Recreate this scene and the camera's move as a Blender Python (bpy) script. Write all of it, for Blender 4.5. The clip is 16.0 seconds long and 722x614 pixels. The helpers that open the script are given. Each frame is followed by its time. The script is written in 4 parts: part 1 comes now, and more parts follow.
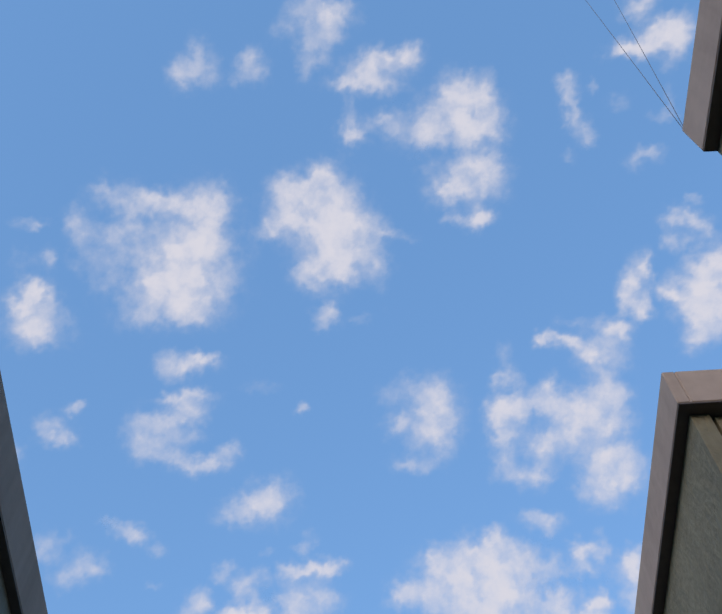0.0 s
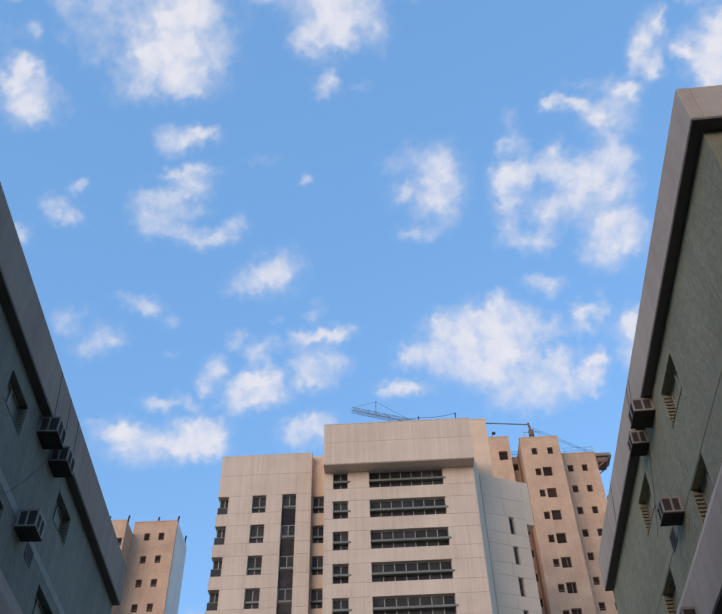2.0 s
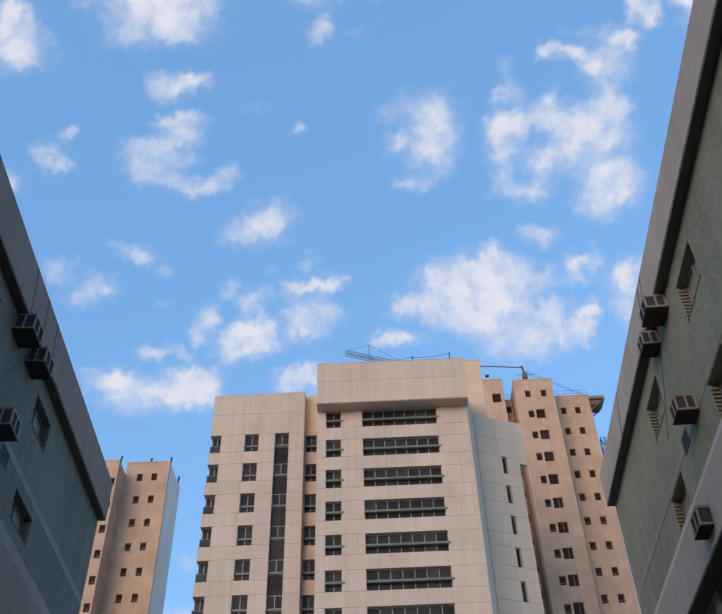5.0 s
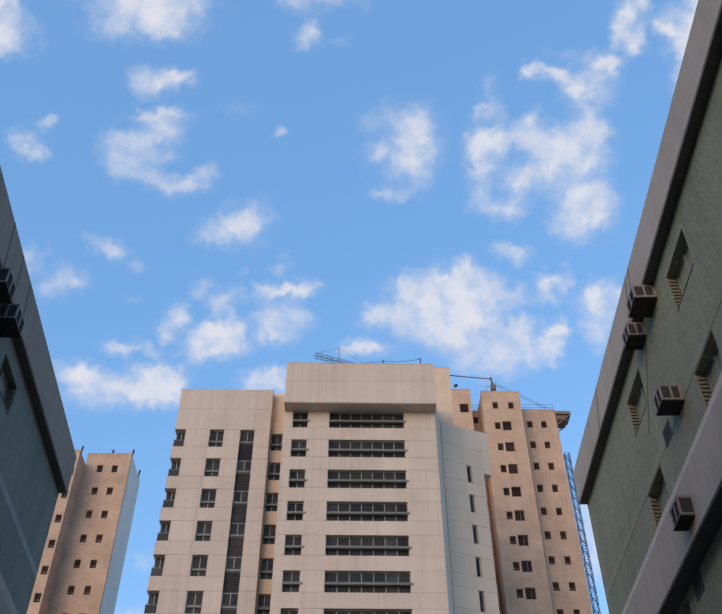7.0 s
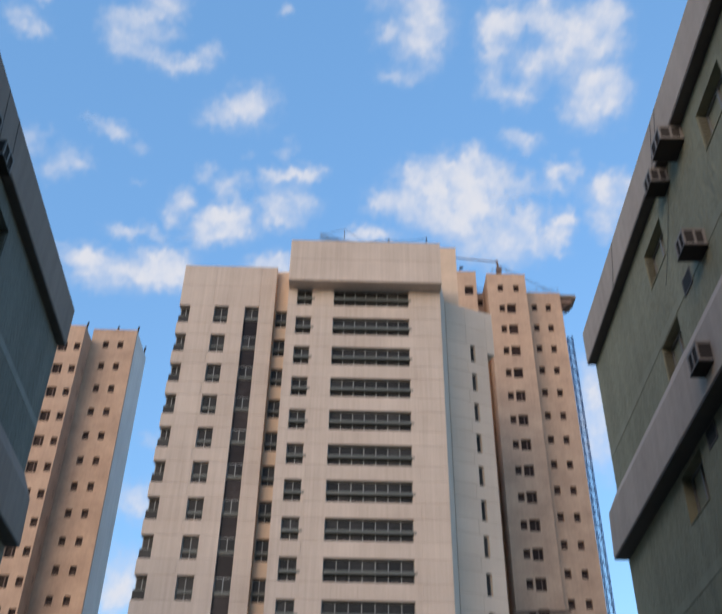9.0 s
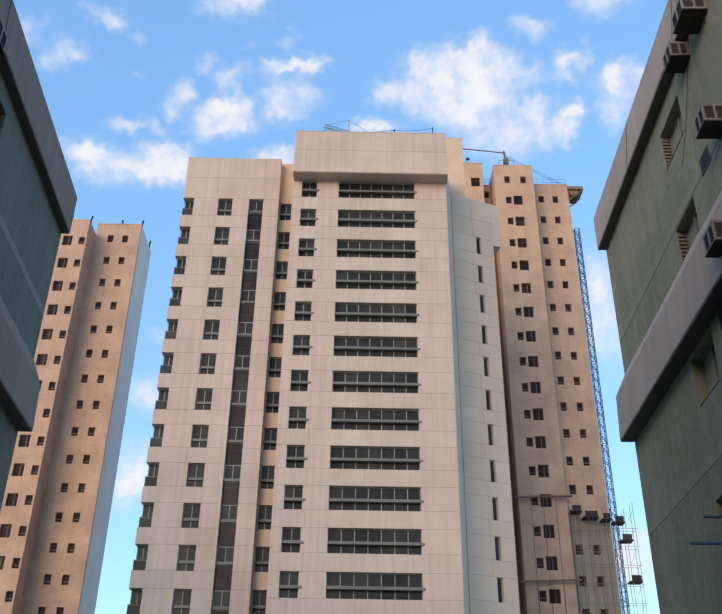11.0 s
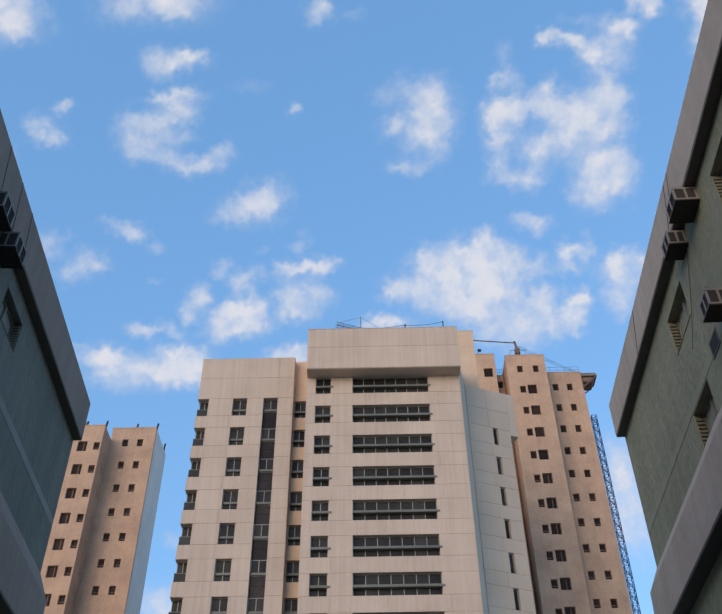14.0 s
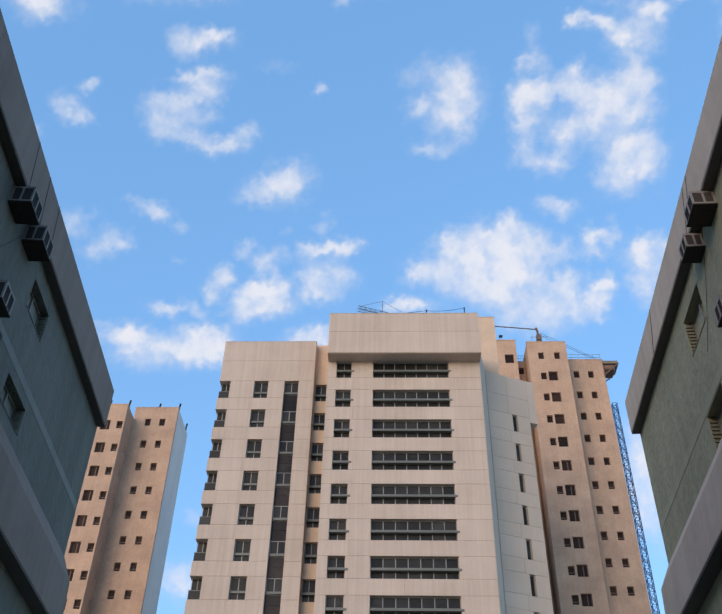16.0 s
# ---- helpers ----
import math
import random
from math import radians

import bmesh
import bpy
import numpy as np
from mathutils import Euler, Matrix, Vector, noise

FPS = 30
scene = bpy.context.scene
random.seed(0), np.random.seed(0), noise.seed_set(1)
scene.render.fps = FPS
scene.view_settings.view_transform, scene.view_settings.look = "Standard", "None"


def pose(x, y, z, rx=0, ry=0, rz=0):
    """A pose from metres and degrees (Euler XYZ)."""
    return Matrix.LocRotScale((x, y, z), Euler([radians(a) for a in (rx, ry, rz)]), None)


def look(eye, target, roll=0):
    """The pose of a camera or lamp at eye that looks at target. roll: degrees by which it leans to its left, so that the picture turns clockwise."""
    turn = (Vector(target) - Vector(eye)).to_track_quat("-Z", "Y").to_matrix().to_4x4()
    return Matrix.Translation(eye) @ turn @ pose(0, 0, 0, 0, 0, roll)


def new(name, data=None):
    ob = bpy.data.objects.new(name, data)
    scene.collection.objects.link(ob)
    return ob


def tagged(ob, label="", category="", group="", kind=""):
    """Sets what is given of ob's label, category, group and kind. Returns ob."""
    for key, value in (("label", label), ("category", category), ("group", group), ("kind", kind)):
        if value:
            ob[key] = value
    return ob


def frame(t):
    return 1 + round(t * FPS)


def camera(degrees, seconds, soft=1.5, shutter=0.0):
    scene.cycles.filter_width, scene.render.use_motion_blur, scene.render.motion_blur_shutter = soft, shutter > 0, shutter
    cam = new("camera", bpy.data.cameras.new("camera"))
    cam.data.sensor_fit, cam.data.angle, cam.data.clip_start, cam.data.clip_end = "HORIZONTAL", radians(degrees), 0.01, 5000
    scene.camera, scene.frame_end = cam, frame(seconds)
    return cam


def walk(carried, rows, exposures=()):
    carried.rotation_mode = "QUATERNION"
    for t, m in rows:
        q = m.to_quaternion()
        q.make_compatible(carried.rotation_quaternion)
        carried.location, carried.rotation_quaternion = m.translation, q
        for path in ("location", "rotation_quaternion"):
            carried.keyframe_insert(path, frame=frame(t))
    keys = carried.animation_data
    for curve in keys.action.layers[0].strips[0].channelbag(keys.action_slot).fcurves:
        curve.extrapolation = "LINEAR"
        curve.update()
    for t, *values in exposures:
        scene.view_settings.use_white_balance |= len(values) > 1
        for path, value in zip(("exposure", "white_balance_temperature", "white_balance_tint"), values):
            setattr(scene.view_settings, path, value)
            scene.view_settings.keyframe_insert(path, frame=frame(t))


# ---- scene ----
cam = camera(43.5, 16.0, soft=1.6, shutter=0.25)
PATH = [
    (0, (2.039, -72.295, 1.795), (2.020, -71.330, 3.547), -0.72),
    (0.5, (2.028, -72.056, 1.784), (2.006, -71.103, 3.540), -1.15),
    (1, (1.991, -71.812, 1.695), (1.968, -70.845, 3.446), -1.54),
    (1.5, (1.985, -71.693, 1.598), (1.943, -70.407, 3.129), -1.57),
    (2, (2.116, -71.378, 1.864), (2.067, -70.007, 3.321), -1.50),
    (2.5, (2.059, -71.183, 1.823), (2.020, -69.806, 3.274), -1.76),
    (3, (2.019, -70.986, 1.803), (1.989, -69.607, 3.250), -1.77),
    (3.5, (2.048, -70.704, 1.838), (1.998, -69.316, 3.276), -1.92),
    (4, (2.076, -70.329, 1.990), (2.013, -68.889, 3.376), -1.51),
    (6.5, (1.738, -69.181, 1.661), (1.762, -67.730, 3.037), -1.02),
    (7, (1.712, -69.005, 1.679), (1.737, -67.568, 3.070), -0.06),
    (7.5, (1.730, -68.866, 1.420), (1.757, -67.594, 2.963), 0.31),
    (8, (1.689, -68.643, 1.265), (1.724, -67.384, 2.819), 0.50),
    (8.5, (1.690, -68.253, 1.341), (1.736, -67.003, 2.900), 0.40),
    (9, (1.719, -67.850, 1.601), (1.737, -66.251, 2.802), 1.01),
    (9.2, (1.645, -67.745, 1.623), (1.646, -66.077, 2.728), 0.93),
    (11.3, (1.675, -67.530, 1.532), (1.690, -65.802, 2.539), 0.80),
    (11.5, (1.694, -67.578, 1.493), (1.710, -65.926, 2.620), 0.76),
    (12, (1.691, -67.577, 1.450), (1.719, -65.982, 2.656), 0.83),
    (12.5, (1.683, -67.608, 1.466), (1.698, -66.086, 2.764), -1.72),
    (13, (1.719, -67.444, 1.642), (1.725, -65.940, 2.960), -1.47),
    (13.5, (1.776, -67.361, 1.747), (1.766, -65.874, 3.085), -1.05),
    (14, (1.719, -67.457, 1.646), (1.698, -65.983, 2.998), -0.55),
    (14.5, (1.709, -67.415, 1.663), (1.680, -65.948, 3.022), 0.21),
    (15, (1.687, -67.516, 1.637), (1.649, -66.044, 2.990), 0.74),
    (15.5, (1.763, -67.657, 1.647), (1.698, -66.172, 2.986), 1.46),
    (16, (1.803, -67.859, 1.678), (1.732, -66.359, 3.000), 1.58),
]
walk(cam, [(t, look(eye, target, roll)) for t, eye, target, roll in PATH],
     exposures=[(0.0, 1.22, 6500, 16), (0.5, 1.19, 6500, 16), (1.5, 1.32, 6500, 14), (2.0, 1.42, 6500, 13), (4.0, 1.4, 6500, 12), (6.5, 1.42, 6500, 12), (7.0, 1.36, 6450, 12), (7.5, 1.3, 6350, 11), (8.5, 1.22, 6350, 11), (9.0, 1.37, 6500, 11), (11.5, 1.64, 6700, 11), (13.0, 1.38, 6500, 12), (14.0, 1.33, 6500, 11), (16.0, 1.5, 6500, 11)])

# ---- daylight: low warm sun behind the camera and a little to its left, clear blue sky ----
SUN_EL, SUN_AZ = 12.0, 213.0
world = bpy.data.worlds.new("sky")
scene.world = world
world.use_nodes = True
wn = world.node_tree.nodes
sky = wn.new("ShaderNodeTexSky")
sky.sky_type = "NISHITA"
sky.sun_disc = False
sky.sun_elevation = radians(SUN_EL)
sky.sun_rotation = radians(SUN_AZ)
sky.air_density, sky.dust_density, sky.ozone_density = 1.25, 0.3, 3.2
wn["Background"].inputs["Strength"].default_value = 0.15
even = wn.new("ShaderNodeMix")  # thin high haze evens the sky out
even.data_type = "RGBA"
even.inputs[0].default_value, even.inputs[7].default_value = 0.55, (0.42, 1.04, 2.05, 1)
world.node_tree.links.new(sky.outputs[0], even.inputs[6])
world.node_tree.links.new(even.outputs[2], wn["Background"].inputs["Color"])

sun_dir = Vector((math.sin(radians(SUN_AZ)) * math.cos(radians(SUN_EL)), math.cos(radians(SUN_AZ)) * math.cos(radians(SUN_EL)), math.sin(radians(SUN_EL))))
lamp = bpy.data.lights.new("sun", "SUN")
lamp.energy, lamp.angle, lamp.color = 0.8, radians(50.0), (1.0, 0.75, 0.52)
sun = new("sun", lamp)
sun.matrix_world = look(sun_dir * 300, (0, 0, 0))


# ---- materials ----
def surface(name, dark, light, rough=0.85, grain=6.0, blotch=0.25, streaks=0.0, bump=0.25, metal=0.0, spread=0.0, bump_size=0.01, comb=None):
    """Painted or mineral surface: two colours mixed by blotches and grain, vertical rain streaks, fine relief."""
    m = bpy.data.materials.new(name)
    m.use_nodes = True
    nt = m.node_tree
    n, l = nt.nodes, nt.links.new
    bsdf = n["Principled BSDF"]
    geo = n.new("ShaderNodeNewGeometry")

    def noise_at(scale, detail, stretch=None):
        t = n.new("ShaderNodeTexNoise")
        t.inputs["Scale"].default_value = scale
        t.inputs["Detail"].default_value = detail
        src = geo.outputs["Position"]
        if stretch:
            mp = n.new("ShaderNodeVectorMath")
            mp.operation = "MULTIPLY"
            mp.inputs[1].default_value = stretch
            l(src, mp.inputs[0])
            src = mp.outputs[0]
        l(src, t.inputs["Vector"])
        return t.outputs["Fac"]

    def math_node(op, a, b):
        k = n.new("ShaderNodeMath")
        k.operation = op
        for i, v in enumerate((a, b)):
            if isinstance(v, (int, float)):
                k.inputs[i].default_value = v
            else:
                l(v, k.inputs[i])
        return k.outputs[0]

    big = noise_at(blotch, 4.0)
    fine = noise_at(grain, 6.0, comb)
    mixed = math_node("ADD", math_node("MULTIPLY", big, 0.65), math_node("MULTIPLY", fine, 0.35))
    if streaks:
        run = noise_at(1.0, 7.0, (3.2, 3.2, 0.12))
        mixed = math_node("ADD", math_node("MULTIPLY", mixed, 1 - streaks), math_node("MULTIPLY", run, streaks))
    ramp = n.new("ShaderNodeMapRange")
    ramp.inputs["From Min"].default_value, ramp.inputs["From Max"].default_value = 0.36, 0.64
    l(mixed, ramp.inputs["Value"])
    mix = n.new("ShaderNodeMix")
    mix.data_type = "RGBA"
    mix.inputs[6].default_value, mix.inputs[7].default_value = (*dark, 1), (*light, 1)
    l(ramp.outputs[0], mix.inputs[0])
    colour = mix.outputs[2]
    if spread:
        info = n.new("ShaderNodeObjectInfo")
        hsv = n.new("ShaderNodeHueSaturation")
        l(math_node("ADD", 1 - spread, math_node("MULTIPLY", info.outputs["Random"], 2 * spread)), hsv.inputs["Value"])
        l(colour, hsv.inputs["Color"])
        colour = hsv.outputs[0]
    l(colour, bsdf.inputs["Base Color"])
    bsdf.inputs["Metallic"].default_value = metal
    l(math_node("ADD", rough - 0.08, math_node("MULTIPLY", fine, 0.16)), bsdf.inputs["Roughness"])
    if bump:
        b = n.new("ShaderNodeBump")
        b.inputs["Strength"].default_value, b.inputs["Distance"].default_value = bump, bump_size
        l(fine, b.inputs["Height"])
        l(b.outputs[0], bsdf.inputs["Normal"])
    return m


def glass_pane(name, tint, rough=0.2):
    """Dark window glass: near-black interior tint with a mirror-like face."""
    m = surface(name, tuple(c * 0.6 for c in tint), tint, rough=rough + 0.06, grain=0.8, blotch=0.3, bump=0.0, spread=0.35)
    m.node_tree.nodes["Principled BSDF"].inputs["Specular IOR Level"].default_value = 0.12
    return m


STONE = surface("beige_cladding", (0.462, 0.352, 0.278), (0.59, 0.462, 0.375), grain=10, blotch=0.3, streaks=0.4, spread=0.03)
# beige cladding copied lighter for the flank: missing sun put into the colour
FLANK_LIT_STONE = surface("flank_cladding_lightened", (0.55, 0.425, 0.33), (0.62, 0.485, 0.382), grain=9, blotch=0.25, streaks=0.2, spread=0.025)
JOINT = surface("joint_mortar", (0.45, 0.345, 0.275), (0.53, 0.41, 0.33), grain=12)
OCHRE = surface("ochre_render", (0.40, 0.252, 0.172), (0.575, 0.372, 0.252), grain=3.5, blotch=0.38, streaks=0.18, bump=0.3)
# slender tower's end wall: sky light on it put into a paler colour
SKY_LIT_SIDE = surface("sky_lit_side_render", (0.66, 0.57, 0.52), (0.78, 0.69, 0.64), grain=4, blotch=0.3, streaks=0.4)
# warm light bounced between the walls is put into this saturated colour
BOUNCE_PEACH = surface("bounce_peach_render", (0.56, 0.395, 0.275), (0.66, 0.47, 0.335), grain=3, blotch=0.5, streaks=0.2)
BLOCK = surface("bare_blockwork", (0.25, 0.21, 0.17), (0.36, 0.30, 0.24), grain=4, blotch=0.3, streaks=0.3)
GREEN = surface("olive_grey_stucco", (0.208, 0.188, 0.117), (0.315, 0.285, 0.182), grain=9.0, blotch=0.45, streaks=0.4, bump=1.0, bump_size=0.05, comb=(1.0, 1.0, 0.5))
GREEN_PALE = surface("olive_grey_smooth_band", (0.235, 0.214, 0.138), (0.325, 0.296, 0.196), grain=6, blotch=0.5, streaks=0.4, bump=0.4, bump_size=0.02)
# left block's stucco and band: darker copies that hold the shade of its side
GREEN_SHADE = surface("olive_stucco_shaded", (0.118, 0.113, 0.09), (0.185, 0.177, 0.143), grain=9.0, blotch=0.45, streaks=0.35, bump=1.0, bump_size=0.05, comb=(1.0, 1.0, 0.5))
GREEN_SHADE_PALE = surface("olive_smooth_band_shaded", (0.20, 0.195, 0.165), (0.26, 0.25, 0.215), grain=6, blotch=0.5, streaks=0.4, bump=0.4, bump_size=0.02)
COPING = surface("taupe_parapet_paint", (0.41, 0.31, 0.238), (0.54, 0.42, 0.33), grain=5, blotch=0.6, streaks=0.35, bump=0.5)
# taupe parapet paint at half value, shade of the left side included
COPING_DIM = surface("taupe_parapet_paint_shaded", (0.215, 0.156, 0.122), (0.30, 0.222, 0.178), grain=5, blotch=0.6, streaks=0.4, bump=0.5)
# dark colour that paints in the shade under parapets and bands
SOFFIT = surface("shade_dark_soffit", (0.10, 0.084, 0.072), (0.15, 0.125, 0.108), grain=6)
FRAME_GREEN = surface("green_grey_metal", (0.105, 0.105, 0.088), (0.155, 0.152, 0.128), rough=0.5, grain=20, bump=0.05)
FRAME_GREY = surface("grey_window_frame", (0.20, 0.19, 0.175), (0.29, 0.275, 0.255), rough=0.6, grain=20, bump=0.05)
FRAME_BROWN = surface("brown_window_frame", (0.10, 0.055, 0.038), (0.16, 0.09, 0.065), rough=0.6, grain=20, bump=0.05)
GLASS = glass_pane("dark_glass", (0.044, 0.04, 0.037))
GLASS_CORNER = glass_pane("grey_balustrade_glass", (0.055, 0.05, 0.046), 0.3)
GLASS_BROWN = glass_pane("dark_brown_glass", (0.040, 0.022, 0.017), 0.5)
GLASS_SPANDREL = glass_pane("brown_spandrel_glass", (0.040, 0.030, 0.027))
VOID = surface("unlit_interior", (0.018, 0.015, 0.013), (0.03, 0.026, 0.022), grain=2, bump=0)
METAL = surface("weathered_casing", (0.19, 0.155, 0.13), (0.32, 0.27, 0.23), rough=0.6, grain=18, bump=0.1)
METAL_DARK = surface("dark_casing", (0.022, 0.017, 0.014), (0.05, 0.039, 0.033), rough=0.9, grain=18, bump=0.1)
COIL = surface("dark_brown_coil", (0.03, 0.022, 0.018), (0.06, 0.046, 0.038), rough=0.9, grain=40, bump=0.3)
RUST = surface("rusty_brown_metal", (0.11, 0.06, 0.04), (0.20, 0.12, 0.085), rough=0.7, grain=25, bump=0.2)
BLUE = surface("blue_mast_paint", (0.03, 0.07, 0.19), (0.06, 0.13, 0.30), rough=0.5, grain=10, bump=0.1)
STEEL = surface("galvanised_steel", (0.14, 0.14, 0.145), (0.22, 0.22, 0.225), rough=0.5, grain=15, bump=0.1, metal=0.4)
TIMBER = surface("weathered_scaffold_board", (0.13, 0.10, 0.075), (0.24, 0.19, 0.14), grain=10, bump=0.4)
LOUVRE = surface("cream_louvre", (0.17, 0.15, 0.10), (0.24, 0.215, 0.15), rough=0.7, grain=15, bump=0.1)
CABLE = surface("black_cable", (0.012, 0.012, 0.012), (0.03, 0.03, 0.03), rough=0.6, grain=10, bump=0)
CABLE_GREY = surface("grey_cable", (0.10, 0.11, 0.13), (0.15, 0.16, 0.18), rough=0.7, grain=10, bump=0)
ASPHALT = surface("asphalt", (0.035, 0.034, 0.033), (0.065, 0.063, 0.06), rough=0.92, grain=22, blotch=0.2, bump=0.5)
# ground out of view, made pale to throw warm light up the walls
BOUNCE_GROUND = surface("pale_bounce_ground", (0.33, 0.26, 0.18), (0.46, 0.37, 0.27), rough=0.95, grain=3, blotch=0.03, bump=0.3)
PLAIN = surface("plain_rendered_wall", (0.26, 0.24, 0.21), (0.36, 0.33, 0.29), grain=5, blotch=0.2, streaks=0.3)


# ---- mesh helpers ----
def box(bm, x0, x1, y0, y1, z0, z1, bevel=0.0):
    v = [bm.verts.new((x, y, z)) for z in (z0, z1) for x, y in ((x0, y0), (x1, y0), (x1, y1), (x0, y1))]
    faces = [bm.faces.new([v[i] for i in f]) for f in ((3, 2, 1, 0), (4, 5, 6, 7), (0, 1, 5, 4), (1, 2, 6, 5), (2, 3, 7, 6), (3, 0, 4, 7))]
    if bevel:
        edges = list({e for f in faces for e in f.edges})
        bmesh.ops.bevel(bm, geom=edges, offset=bevel, segments=1, affect="EDGES", profile=0.5)


def bar(bm, a, b, w, sides=4):
    """A straight bar of width w from a to b."""
    a, b = Vector(a), Vector(b)
    q = (b - a).to_track_quat("Z", "Y")
    ring = [[bm.verts.new(end + q @ Vector((math.cos(2 * math.pi * (i + 0.5) / sides) * w / 2, math.sin(2 * math.pi * (i + 0.5) / sides) * w / 2, 0))) for i in range(sides)] for end in (a, b)]
    for i in range(sides):
        j = (i + 1) % sides
        bm.faces.new((ring[0][i], ring[0][j], ring[1][j], ring[1][i]))
    bm.faces.new(ring[0][::-1]), bm.faces.new(ring[1])


def mesh_of(bm, name, material):
    me = bpy.data.meshes.new(name)
    bm.normal_update()
    bm.to_mesh(me)
    bm.free()
    me.materials.append(material)
    return me


def part(name, bm, material, parent=None, label=""):
    ob = new(name, mesh_of(bm, name, material) if isinstance(bm, bmesh.types.BMesh) else bm)
    ob.parent = parent
    if label:
        tagged(ob, label)
    return ob


def boxes(*rows, bevel=0.0):
    bm = bmesh.new()
    for r in rows:
        box(bm, *r, bevel=bevel)
    return bm


def thing(name, m, label, category, group="", kind=""):
    ob = new(name)
    ob.matrix_world = m
    ob.empty_display_size = 0.3
    return tagged(ob, label, category, group, kind)


def pierced_wall(x0, x1, z0, z1, holes, y=0.0, deep=0.35):
    """A wall face at y with openings that go through its depth; holes are (x0, x1, z0, z1)."""
    bm = bmesh.new()
    xs = sorted({x0, x1, *(c for h in holes for c in h[:2] if x0 <= c <= x1)})
    zs = sorted({z0, z1, *(c for h in holes for c in h[2:] if z0 <= c <= z1)})
    vert = {}

    def at(x, yy, z):
        key = (round(x, 4), round(yy, 4), round(z, 4))
        if key not in vert:
            vert[key] = bm.verts.new(key)
        return vert[key]

    def is_open(i, k):
        if not (0 <= i < len(xs) - 1 and 0 <= k < len(zs) - 1):
            return False
        cx, cz = (xs[i] + xs[i + 1]) / 2, (zs[k] + zs[k + 1]) / 2
        return any(h[0] < cx < h[1] and h[2] < cz < h[3] for h in holes)

    opened = {(i, k): is_open(i, k) for i in range(len(xs) - 1) for k in range(len(zs) - 1)}
    for (i, k), void in opened.items():
        a, b, c, d = xs[i], xs[i + 1], zs[k], zs[k + 1]
        if not void:
            bm.faces.new((at(a, y, c), at(b, y, c), at(b, y, d), at(a, y, d)))
            bm.faces.new((at(a, y + deep, d), at(b, y + deep, d), at(b, y + deep, c), at(a, y + deep, c)))
            for di, dk, p, q in ((-1, 0, (a, c), (a, d)), (1, 0, (b, d), (b, c)), (0, -1, (b, c), (a, c)), (0, 1, (a, d), (b, d))):
                if opened.get((i + di, k + dk), True):
                    bm.faces.new((at(p[0], y, p[1]), at(q[0], y, q[1]), at(q[0], y + deep, q[1]), at(p[0], y + deep, p[1])))
    return bm


# ---- ground ----
bm = bmesh.new()
N = 40
grid = [[bm.verts.new(((i / N * 2 - 1) ** 3 * 2400, (j / N * 2 - 1) ** 3 * 2400 - 40, 0.0)) for i in range(N + 1)] for j in range(N + 1)]
for j in range(N):
    for i in range(N):
        bm.faces.new((grid[j][i], grid[j][i + 1], grid[j + 1][i + 1], grid[j + 1][i]))
tagged(part("ground", bm, BOUNCE_GROUND), "unseen sandy ground between the buildings, made pale to bounce light", "ground", kind="structure")
tagged(part("road", boxes((-1.2, 6.6, -104, -8, 0.0, 0.02)), ASPHALT), "dusty dark asphalt lane between the low blocks", "road", kind="structure")

# ---- main tower: beige clad slab with wide window strips ----
FLOOR, FLOORS, TOP_ROW = 3.3, 16, 54.57
ROWS = [TOP_ROW - FLOOR * k for k in range(FLOORS)]
HIGH = 1.92
tower = thing("apartment_tower", pose(0, 0, 0), "tall beige stone-clad apartment tower with long dark window strips", "apartment tower")
PROUD = 0.03
panel_meshes = {}


def panel(x0, x1, z0, z1, y, m=None, parent=None):
    """One cladding slab, chamfered at its face, hung on a wall face at y with open joints round it."""
    g = 0.008
    cladding = FLANK_LIT_STONE if m is not None else STONE
    w, h = round(x1 - x0 - 2 * g, 3), round(z1 - z0 - 2 * g, 3)
    if (w, h, cladding.name) not in panel_meshes:
        bm = bmesh.new()
        c = 0.008
        back = [bm.verts.new(p) for p in ((0, 0, 0), (w, 0, 0), (w, 0, h), (0, 0, h))]
        mid = [bm.verts.new((p.co.x, -PROUD + c, p.co.z)) for p in back]
        face = [bm.verts.new(p) for p in ((c, -PROUD, c), (w - c, -PROUD, c), (w - c, -PROUD, h - c), (c, -PROUD, h - c))]
        bm.faces.new(face)
        for a, b in ((back, mid), (mid, face)):
            for i in range(4):
                j = (i + 1) % 4
                bm.faces.new((a[i], a[j], b[j], b[i]))
        panel_meshes[w, h, cladding.name] = mesh_of(bm, "cladding_panel", cladding)
    ob = new("cladding_panel", panel_meshes[w, h, cladding.name])
    ob.parent = parent or tower
    ob.matrix_local = (m or Matrix()) @ Matrix.Translation((x0 + g, y - 0.001, z0 + g))
    return ob


